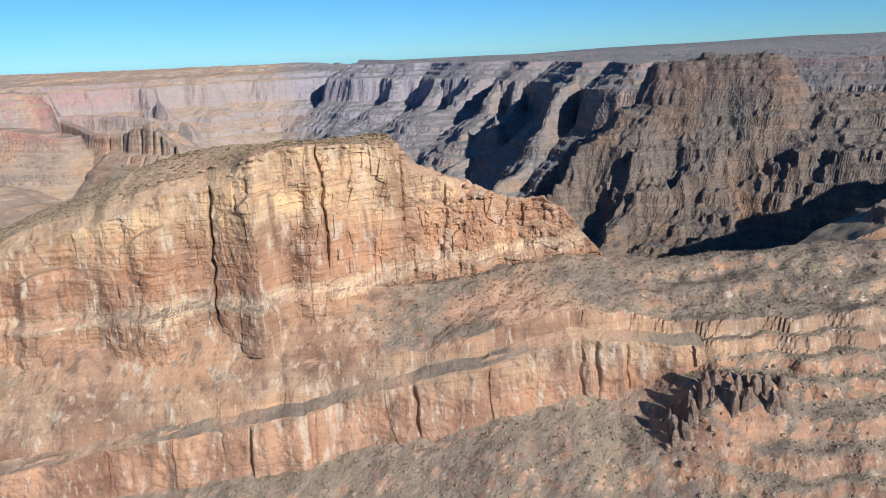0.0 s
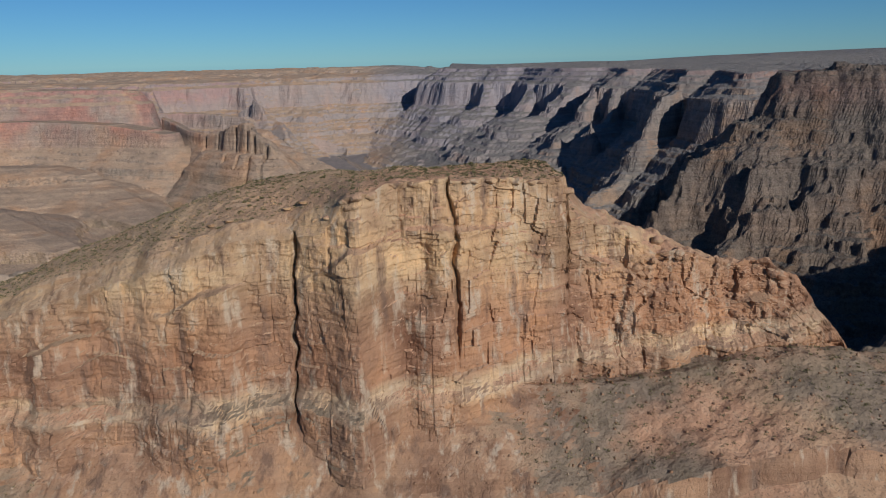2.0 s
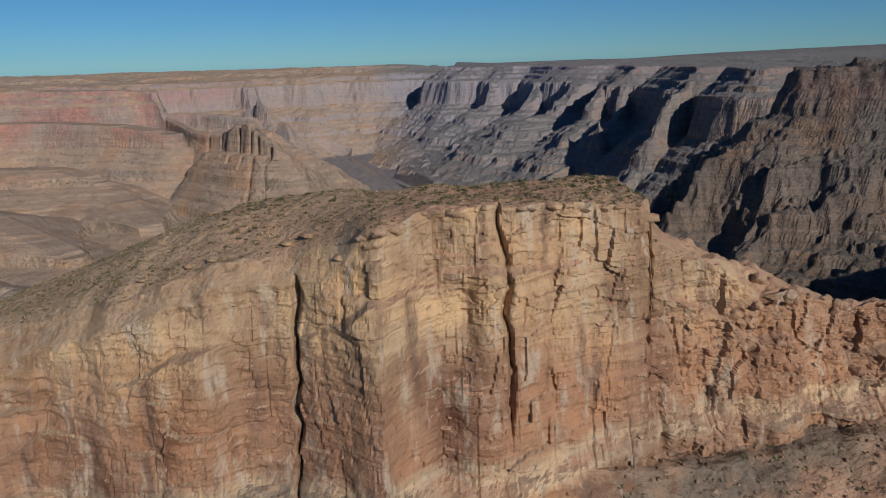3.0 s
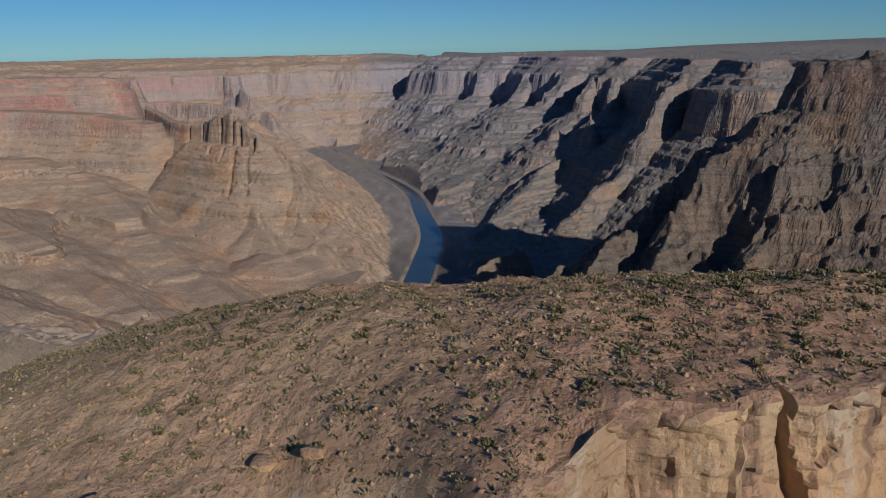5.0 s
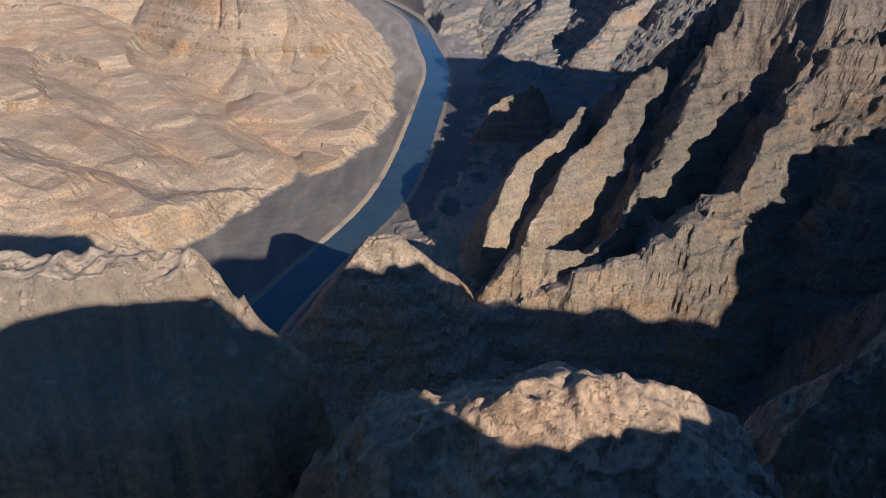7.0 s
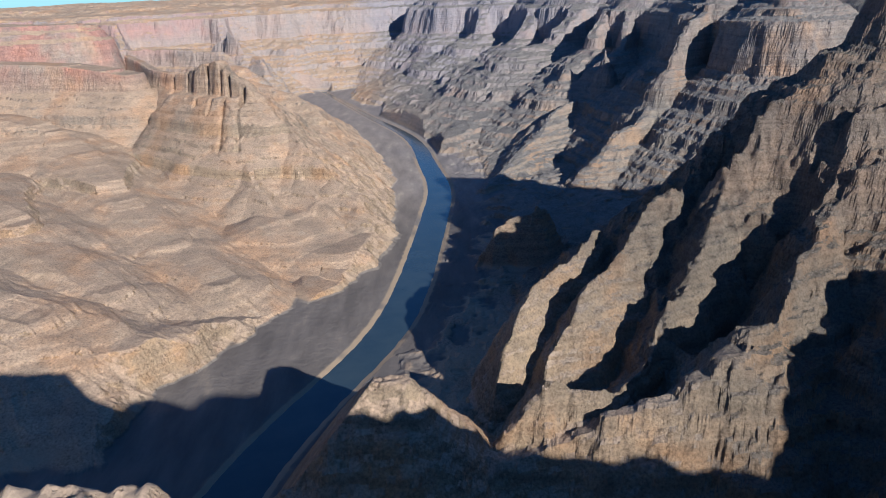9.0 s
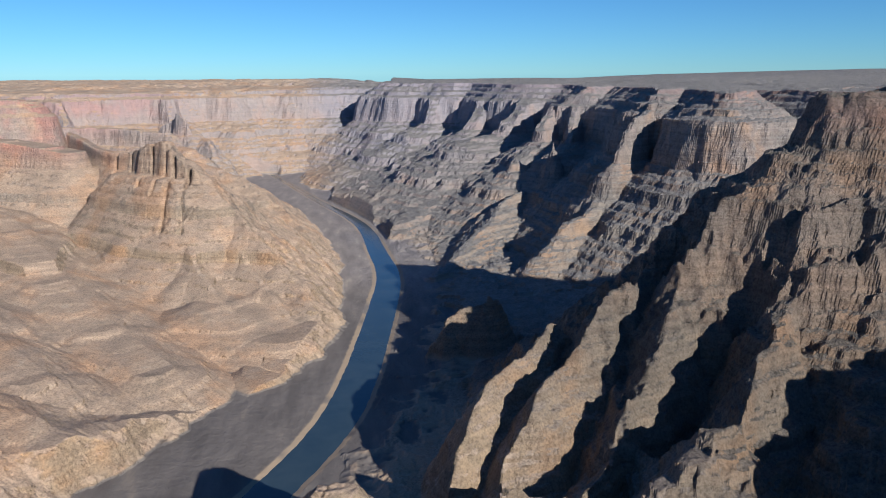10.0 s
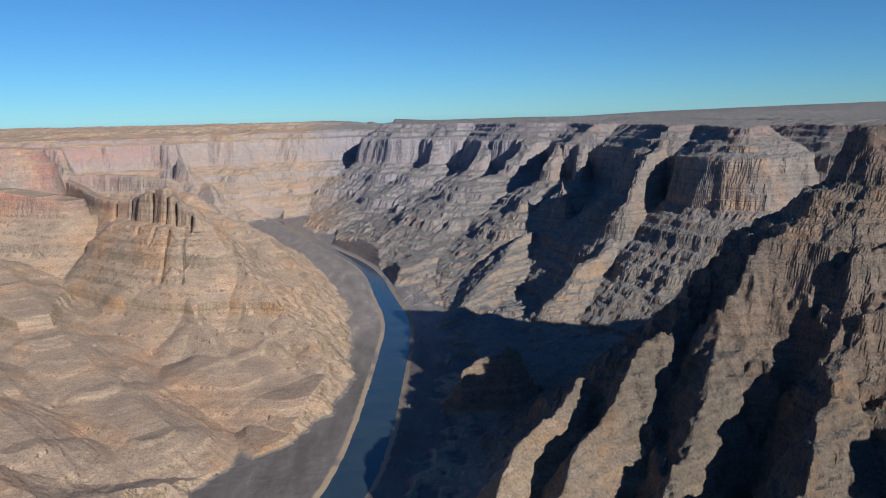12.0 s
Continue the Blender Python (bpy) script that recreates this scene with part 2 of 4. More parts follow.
def land(x, y, fine=1.0):
    """Height of the land."""
    far = np.clip((np.hypot(x, y - 250) - 250) / 650, 0.0, 1)
    wildness = np.interp(x + 0.25 * (y - 1900), (-300, 60), (0.0, 1.0))
    wildness = np.maximum(wildness, 0.85 * np.exp(-((x + 540) / 130) ** 2 - ((y - 2190) / 90) ** 2))
    wildness = np.maximum(wildness, 0.9 * np.clip((y - 2500) / 500, 0, 1))
    ruffle = np.maximum(0.15 + 0.85 * wildness, np.clip((900 - y) / 200, 0, 1))
    gentle = np.maximum(0.3 + 0.7 * wildness, np.clip((1000 - y) / 200, 0, 1))
    wx = x + far * (9 * gentle * fbm(x / 150, y / 150, 3, 5) + ruffle * 4.5 * fbm(x / 36, y / 36, 3, 9)) + ruffle * np.interp(y, (900, 1100), (2.5, 1.6)) * fbm(x / 15, y / 15, 3, 11)
    wy = y + far * (9 * gentle * fbm(x / 150, y / 150, 3, 6) + ruffle * 4.5 * fbm(x / 36, y / 36, 3, 10)) + ruffle * np.interp(y, (900, 1100), (2.5, 1.6)) * fbm(x / 15, y / 15, 3, 12)
    deep_far = np.clip((y - 2600) / 800, 0, 1)
    wx = wx + deep_far * (30 * fbm(x / 330, y / 330, 2, 13) + 14 * fbm(x / 90, y / 90, 2, 15))
    wy = wy + deep_far * (36 * fbm(x / 330, y / 330, 2, 14) + 18 * fbm(x / 90, y / 90, 2, 16))
    up_w, calm = upriver(y), np.clip((y - 900) / 200, 0, 1)
    best, aside = np.full_like(x, -640.0), np.full_like(x, 200.0)
    for half, fall, pts in RIDGES:
        for (x0, y0, z0), (x1, y1, z1) in zip(pts, pts[1:]):
            dx, dy = x1 - x0, y1 - y0
            s = np.clip(((wx - x0) * dx + (wy - y0) * dy) / (dx * dx + dy * dy), 0, 1)
            d = np.hypot(wx - x0 - s * dx, wy - y0 - s * dy)
            r0, r1 = float(even(z0, y0)), float(even(z1, y1))
            h = r0 + (r1 - r0) * s - fall * np.maximum(d - half, 0)
            aside = np.where(h > best, np.maximum(d - half * up_w, 0), aside)
            best = np.maximum(best, h)
    for rim_z, fall, edge in TABLES:
        d, within = np.full_like(x, 1e6), np.zeros(x.shape, bool)
        for (x0, y0), (x1, y1) in zip(edge, edge[1:] + edge[:1]):
            dx, dy = x1 - x0, y1 - y0
            s = np.clip(((wx - x0) * dx + (wy - y0) * dy) / (dx * dx + dy * dy), 0, 1)
            d = np.minimum(d, np.hypot(wx - x0 - s * dx, wy - y0 - s * dy))
            if dy:
                within ^= ((wy > y0) != (wy > y1)) & (wx < x0 + (wy - y0) * dx / dy)
        h = float(even(rim_z, 3000)) + np.where(within, np.minimum(0.045 * d, 14), -0.6 * np.minimum(d, 130) - fall * np.maximum(d - 130, 0))
        aside = np.where(h > best, np.where(within, 0.0, d), aside)
        best = np.maximum(best, h)
    for x0, y0, x1, y1, half, deep in CLEFTS:
        dx, dy = x1 - x0, y1 - y0
        s = np.clip(((wx - x0) * dx + (wy - y0) * dy) / (dx * dx + dy * dy), 0, 1)
        best = best - deep * np.exp(-((wx - x0 - s * dx) ** 2 + (wy - y0 - s * dy) ** 2) / half ** 2)
    for fall, pts in RAVINES:
        for (x0, y0, z0), (x1, y1, z1) in zip(pts, pts[1:]):
            dx, dy = x1 - x0, y1 - y0
            s = np.clip(((wx - x0) * dx + (wy - y0) * dy) / (dx * dx + dy * dy), 0, 1)
            best = np.minimum(best, z0 + (z1 - z0) * s + fall * np.hypot(wx - x0 - s * dx, wy - y0 - s * dy))
    # gullies cut down the slopes: deep on the right bank and far off, shallow on the left bank
    gully = ridged(x / 105, y / 105, 4, 21) * wildness + (0.74 + 0.5 * (ridged((x + y) / 62 + 0.5 * fbm(x / 120, y / 120, 2, 28), (x - y) / 250, 4, 22) - 0.72)) * (1 - wildness)
    crest = np.clip(aside / 40, 0.25 * (1 - up_w), 1)
    rough = np.interp(x + 0.25 * (y - 1900), (-300, 100), (0.5, 1.0)) * crest
    depth = np.clip((-60 - best) / 120, 0, 1) * far * rough
    crag = 0.3 + 0.35 * (1 - np.abs(vnoise(x / 52, y / 52, 23, best / 45))) + 0.35 * (1 - np.abs(vnoise(x / 23, y / 23, 24, best / 18)))
    wild = (0.06 + 0.94 * wildness) * far * (1 - 0.55 * calm - 0.35 * up_w)
    best = best + (gully - 0.74) * np.interp(y, (1300, 1700, 2600), (54, 26, 24)) * depth + (crag - 0.74) * 34 * wild * np.clip(aside / 14, 0.35 * (1 - up_w), 1) * np.clip((-70 - best) / 60, 0, 1) + fbm(x / 24, y / 24, 3, 31) * (4 - 2 * up_w) * far * rough * ruffle
    # small ribs and runnels on the slopes up the gorge
    rill = ridged((0.8 * y - 0.6 * x) / 54 + 0.4 * fbm(x / 90, y / 90, 2, 29), (0.8 * x + 0.6 * y) / 210, 4, 33) * wildness + ridged((x + y) / 44, (x - y) / 180, 4, 32) * (1 - wildness)
    best = best + up_w * np.clip((-128 - best) / 40, 0, 1) * (rill - 0.72) * np.clip(aside / 25, 0.0, 1) * (6 + 17 * wildness)
    close = (1 - far) * np.clip((-75 - best) / 30, 0, 1)
    best = best + close * ((ridged(x / 34, y / 34, 4, 35) - 0.72) * 22 + 1.6 * fbm(x / 4.5, y / 4.5, 3, 36))
    # scree apron between the fins and the river
    apron = RIVER_Z + 0.15 * (x - river_x(y) - river_half(y) - 8) + 20 * (ridged(x / 60, y / 60, 4, 37) - 0.72)
    apron = np.minimum(apron, -484 + 10 * fbm(x / 50, y / 50, 3, 38))
    best = np.where((x > river_x(y)) & (y > 930) & (y < 2700), np.maximum(best, apron), best)
    z = stepped(best, up_w)
    # blocks and ledges that change from bed to bed
    best = best + far * (0.05 + 0.95 * wildness) * (1 - 0.5 * calm - 0.3 * up_w) * (4.6 * vnoise(x / 34, y / 34, 39, z / 17) + 2.4 * vnoise(x / 13, y / 13, 40, z / 7))
    z = stepped(best, up_w)
    # many thin beds: risers and treads
    ledge = (0.40 + 0.56 * wildness) * far * (1 - 0.45 * calm)
    for thick, seed in ((21.0, 43), (9.0, 44)):
        zs = (z + 9 * vnoise(x / 160, y / 160, seed)) / thick
        f = zs - np.floor(zs)
        z = z + ledge * thick * (np.interp(f, (0, 0.60, 0.78, 1), (0, 0.26, 0.90, 1)) - f)
    z = z + fbm(x / 9, y / 9, 2, 41) * 1.3 * far * (0.15 + 0.85 * wildness)
    z = z + calm * (1 - up_w) * wildness * 9.0 * (ridged(x / 19, y / 19, 3, 42) - 0.72)
    # river plain and banks
    rx, half, bl = river_x(y), river_half(y), bank_left(y) + 12 * fbm(x / 45, y / 45, 4, 45)
    rd = np.abs(x - rx)
    plain = RIVER_Z + np.clip((rd - half) * 0.22, -4, 1.6) + np.clip((rd - half - 8) * 0.05, 0, 3.6) + 0.2 * fbm(x / 12, y / 12, 2, 46)
    cap = np.where(x < rx, np.maximum(bl - x, 0) * 0.8, np.maximum(x - rx - half - 14, 0) * 1.2)
    z = np.where(y > 850, np.minimum(z, plain + cap + np.maximum(y - 4120, 0) * 3.0), z)
    z = np.maximum(z, plain)
    # far tablelands are raised by bearing to fit the skyline in the camera's view
    up = np.clip((np.hypot(x, y) - 4550) / 380, 0, 1)
    aim = np.interp(x / y, (-0.6, -0.05, 0.07, 0.25, 0.4, 0.7), (-8.0, -8.0, -48.0, -46.0, -22.0, 0.0)) + 5 * fbm(x / 500, y / 300, 2, 47)
    return z + up * np.clip((z + 120) / 60, 0, 1) * (aim - np.maximum(z, -60))


# ---- materials ----
def material(name, rough=0.9):
    m = bpy.data.materials.new(name)
    m.use_nodes = True
    b = m.node_tree.nodes["Principled BSDF"]
    b.inputs["Roughness"].default_value = rough
    b.inputs["Specular IOR Level"].default_value = 0.15
    return m, m.node_tree, b


def node(t, kind, **values):
    n = t.nodes.new(kind)
    for key, v in values.items():
        n.inputs[key].default_value = v
    return n


def ramp(t, fac, stops):
    n = t.nodes.new("ShaderNodeValToRGB")
    e = n.color_ramp.elements
    while len(e) < len(stops):
        e.new(0.5)
    for k, (p, c) in zip(e, stops):
        k.position, k.color = p, (*c, 1)
    t.links.new(fac, n.inputs["Fac"])
    return n.outputs["Color"]


def coords(t, scale):
    g = t.nodes.new("ShaderNodeNewGeometry")
    mp = t.nodes.new("ShaderNodeVectorMath")
    mp.operation = "MULTIPLY"
    mp.inputs[1].default_value = scale
    t.links.new(g.outputs["Position"], mp.inputs[0])
    return mp.outputs[0]


def noise_tex(t, scale, detail=5.0, vec=(1, 1, 1), rough=0.55):
    n = node(t, "ShaderNodeTexNoise", Scale=scale, Detail=detail, Roughness=rough)
    t.links.new(coords(t, vec), n.inputs["Vector"])
    return n.outputs["Fac"]


def mix(t, fac, a, b, mode="MIX"):
    n = t.nodes.new("ShaderNodeMix")
    n.data_type, n.blend_type = "RGBA", mode
    for value, k in ((fac, 0), (a, 6), (b, 7)):
        if hasattr(value, "is_linked"):
            t.links.new(value, n.inputs[k])
        else:
            n.inputs[k].default_value = value if k == 0 else (*value, 1)
    return n.outputs[2]


def maths(t, op, a, b=0.0, c=0.0):
    n = t.nodes.new("ShaderNodeMath")
    n.operation = op
    for k, v in enumerate((a, b, c)):
        if hasattr(v, "is_linked"):
            t.links.new(v, n.inputs[k])
        else:
            n.inputs[k].default_value = v
    return n.outputs[0]


def smooth(t, v, lo, hi):
    n = t.nodes.new("ShaderNodeMapRange")
    n.interpolation_type = "SMOOTHSTEP"
    n.inputs[1].default_value, n.inputs[2].default_value = lo, hi
    t.links.new(v, n.inputs[0])
    return n.outputs[0]


def bump(t, b, height, dist, strength=0.6):
    n = node(t, "ShaderNodeBump", Strength=strength, Distance=dist)
    t.links.new(height, n.inputs["Height"])
    t.links.new(n.outputs["Normal"], b.inputs["Normal"])


def steep_of(t):
    g = t.nodes.new("ShaderNodeNewGeometry")
    s = t.nodes.new("ShaderNodeSeparateXYZ")
    t.links.new(g.outputs["True Normal"], s.inputs[0])
    return s.outputs[2]


def height_of(t):
    g = t.nodes.new("ShaderNodeNewGeometry")
    s = t.nodes.new("ShaderNodeSeparateXYZ")
    t.links.new(g.outputs["Position"], s.inputs[0])
    return s.outputs[2], s.outputs[0], s.outputs[1]


def canyon_rock():
    """Bedded canyon rock: beds by height, stains down the cliffs, rubble and scrub on what lies flatter; paler and
    warmer on the left bank, darker on the near right bank, where darker soil deepens the gorge's shade, red high on the
    left. Haze is put into the colour: paler far off, bluer on the right.
    """
    m, t, b = material("canyon_rock", 0.93)
    z, x, y = height_of(t)
    warp = noise_tex(t, 0.012, 4)
    zz = maths(t, "ADD", z, maths(t, "MULTIPLY", maths(t, "SUBTRACT", warp, 0.5), 40.0))
    fac = maths(t, "DIVIDE", maths(t, "ADD", zz, 520.0), 520.0)
    beds = ramp(t, fac, [(0.0, (0.24, 0.20, 0.155)), (0.12, (0.31, 0.24, 0.17)), (0.28, (0.29, 0.235, 0.175)), (0.42, (0.25, 0.21, 0.165)),
                         (0.52, (0.31, 0.235, 0.175)), (0.62, (0.27, 0.22, 0.175)), (0.72, (0.31, 0.25, 0.195)), (0.80, (0.25, 0.21, 0.17)),
                         (0.88, (0.29, 0.205, 0.165)), (0.97, (0.27, 0.22, 0.17))])
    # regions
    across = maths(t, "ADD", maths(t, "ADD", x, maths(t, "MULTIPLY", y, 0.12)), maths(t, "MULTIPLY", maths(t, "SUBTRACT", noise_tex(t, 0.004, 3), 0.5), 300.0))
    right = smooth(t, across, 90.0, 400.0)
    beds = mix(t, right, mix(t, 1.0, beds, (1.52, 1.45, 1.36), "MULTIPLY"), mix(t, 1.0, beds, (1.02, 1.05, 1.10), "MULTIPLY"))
    def away(v, centre, half):
        return smooth(t, maths(t, "ABSOLUTE", maths(t, "SUBTRACT", v, centre)), half, half * 0.45)

    spire = maths(t, "MULTIPLY", away(across, -280.0, 300.0), away(y, 2080.0, 480.0))
    beds = mix(t, spire, beds, mix(t, 1.0, beds, (0.94, 0.94, 0.94), "MULTIPLY"))
    # mask of the near right bank, where rock and soil are darkened
    near_right_dark = maths(t, "MULTIPLY", right, smooth(t, y, 1900.0, 1350.0))
    beds = mix(t, near_right_dark, beds, mix(t, 1.0, beds, (0.82, 0.77, 0.70), "MULTIPLY"))
    high = smooth(t, zz, -262.0, -150.0)
    redness = maths(t, "MULTIPLY", maths(t, "MULTIPLY", high, maths(t, "SUBTRACT", 1.0, smooth(t, across, -640.0, -380.0))), smooth(t, noise_tex(t, 0.008, 4), 0.36, 0.56))
    beds = mix(t, maths(t, "MULTIPLY", redness, 0.85), beds, (0.56, 0.235, 0.155))
    thin = noise_tex(t, 1.0, 4, (0.004, 0.004, 0.16))
    beds = mix(t, 0.55, beds, ramp(t, thin, [(0.3, (0.66, 0.62, 0.60)), (0.5, (1.0, 1.0, 1.0)), (0.68, (1.3, 1.26, 1.2))]), "MULTIPLY")
    streak = noise_tex(t, 1.0, 6, (0.05, 0.05, 0.045))
    beds = mix(t, 0.5, beds, ramp(t, streak, [(0.32, (0.60, 0.56, 0.55)), (0.52, (1.0, 0.98, 0.95)), (0.72, (1.3, 1.2, 1.08))]), "MULTIPLY")
    patch = noise_tex(t, 0.009, 6, rough=0.6)
    beds = mix(t, 0.7, beds, ramp(t, patch, [(0.36, (0.84, 0.90, 0.93)), (0.5, (1.0, 1.0, 1.0)), (0.64, (1.28, 1.02, 0.80))]), "MULTIPLY")
    # haze put into the colour: rock pales to grey with distance
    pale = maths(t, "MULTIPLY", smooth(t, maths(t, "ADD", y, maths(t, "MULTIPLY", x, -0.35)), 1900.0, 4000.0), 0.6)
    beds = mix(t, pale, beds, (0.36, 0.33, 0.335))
    soil_n = noise_tex(t, 0.05, 8, rough=0.7)
    soil_r = ramp(t, soil_n, [(0.3, (0.20, 0.178, 0.147)), (0.5, (0.28, 0.25, 0.208)), (0.7, (0.34, 0.305, 0.255))])
    soil_l = ramp(t, noise_tex(t, 0.02, 9, rough=0.68), [(0.3, (0.34, 0.265, 0.195)), (0.48, (0.45, 0.335, 0.24)), (0.6, (0.49, 0.36, 0.25)), (0.74, (0.52, 0.42, 0.315))])
    soil_l = mix(t, 0.6, soil_l, ramp(t, patch, [(0.36, (0.86, 0.90, 0.92)), (0.5, (1.0, 1.0, 1.0)), (0.64, (1.12, 0.92, 0.76))]), "MULTIPLY")
    dip = noise_tex(t, 1.0, 5, (0.010, 0.022, 0.05), 0.6)
    soil_l = mix(t, 0.35, soil_l, ramp(t, dip, [(0.36, (0.70, 0.68, 0.66)), (0.5, (1, 1, 1)), (0.66, (1.2, 1.17, 1.12))]), "MULTIPLY")
    lines = noise_tex(t, 1.0, 4, (0.004, 0.004, 0.22), 0.6)
    soil_l = mix(t, 0.22, soil_l, ramp(t, lines, [(0.34, (0.74, 0.70, 0.67)), (0.46, (1, 1, 1)), (0.56, (1, 1, 1)), (0.68, (1.22, 1.2, 1.16))]), "MULTIPLY")
    speck = noise_tex(t, 0.30, 3)
    soil_l = mix(t, ramp(t, noise_tex(t, 0.22, 4), [(0.56, (0, 0, 0)), (0.68, (0.45, 0.45, 0.45))]), soil_l, (0.22, 0.18, 0.13))
    soil_r = mix(t, ramp(t, speck, [(0.52, (0, 0, 0)), (0.62, (0.5, 0.5, 0.5))]), soil_r, (0.13, 0.12, 0.092))
    # shade put into the soil colour, so the gorge floor looks darker
    soil_r = mix(t, near_right_dark, soil_r, mix(t, 1.0, soil_r, (0.66, 0.62, 0.57), "MULTIPLY"))
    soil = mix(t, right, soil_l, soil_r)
    lie = maths(t, "ADD", steep_of(t), maths(t, "MULTIPLY", maths(t, "SUBTRACT", 1.0, right), 0.10))
    flat = smooth(t, maths(t, "ADD", lie, maths(t, "MULTIPLY", maths(t, "SUBTRACT", noise_tex(t, 0.08, 5), 0.5), 0.35)), 0.70, 0.86)
    col = mix(t, flat, beds, soil)
    grit = noise_tex(t, 0.33, 5, rough=0.7)
    col = mix(t, 0.95, col, ramp(t, grit, [(0.36, (0.66, 0.65, 0.64)), (0.5, (1.0, 1.0, 1.0)), (0.64, (1.22, 1.20, 1.17))]), "MULTIPLY")
    gravel = smooth(t, z, -501.0, -504.0)
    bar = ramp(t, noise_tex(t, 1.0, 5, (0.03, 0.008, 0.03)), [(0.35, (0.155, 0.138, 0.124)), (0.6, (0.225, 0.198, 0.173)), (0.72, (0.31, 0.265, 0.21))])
    strand = maths(t, "MULTIPLY", smooth(t, z, -490.0, -499.0), smooth(t, noise_tex(t, 0.012, 4), 0.42, 0.56))
    col = mix(t, maths(t, "MULTIPLY", strand, 0.7), col, (0.45, 0.345, 0.24))
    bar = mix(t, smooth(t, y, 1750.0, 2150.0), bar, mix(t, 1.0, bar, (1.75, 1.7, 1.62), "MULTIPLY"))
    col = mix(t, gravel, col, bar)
    sand = maths(t, "MULTIPLY", maths(t, "MULTIPLY", smooth(t, z, -508.3, -509.0), smooth(t, noise_tex(t, 0.006, 3), 0.38, 0.46)), 0.85)
    col = mix(t, sand, col, (0.46, 0.35, 0.235))
    # the same painted haze over the far gravel
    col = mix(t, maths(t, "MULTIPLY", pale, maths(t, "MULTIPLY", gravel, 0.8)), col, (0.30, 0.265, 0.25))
    chalk = maths(t, "MULTIPLY", maths(t, "MULTIPLY", smooth(t, y, 600.0, 480.0), smooth(t, x, -70.0, -115.0)), smooth(t, z, -190.0, -140.0))
    col = mix(t, maths(t, "MULTIPLY", chalk, 0.5), col, (0.50, 0.40, 0.30))
    # bank tints: bluer on the right, where blue haze is put into the colour
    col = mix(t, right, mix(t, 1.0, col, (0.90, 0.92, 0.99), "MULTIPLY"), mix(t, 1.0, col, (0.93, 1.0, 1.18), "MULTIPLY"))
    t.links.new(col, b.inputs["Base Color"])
    h = maths(t, "ADD", maths(t, "MULTIPLY", streak, 0.5), maths(t, "MULTIPLY", thin, 0.4))
    h = maths(t, "MULTIPLY", h, maths(t, "MULTIPLY", maths(t, "SUBTRACT", 1.0, flat), maths(t, "ADD", 0.3, maths(t, "MULTIPLY", right, 0.7))))
    calm = maths(t, "SUBTRACT", 1.0, maths(t, "MULTIPLY", flat, maths(t, "SUBTRACT", 0.8, maths(t, "MULTIPLY", right, 0.8))))
    bump(t, b, maths(t, "ADD", h, maths(t, "MULTIPLY", noise_tex(t, 0.09, 9, (1, 1, 1), 0.72), calm)), 9.0, 0.95)
    return m


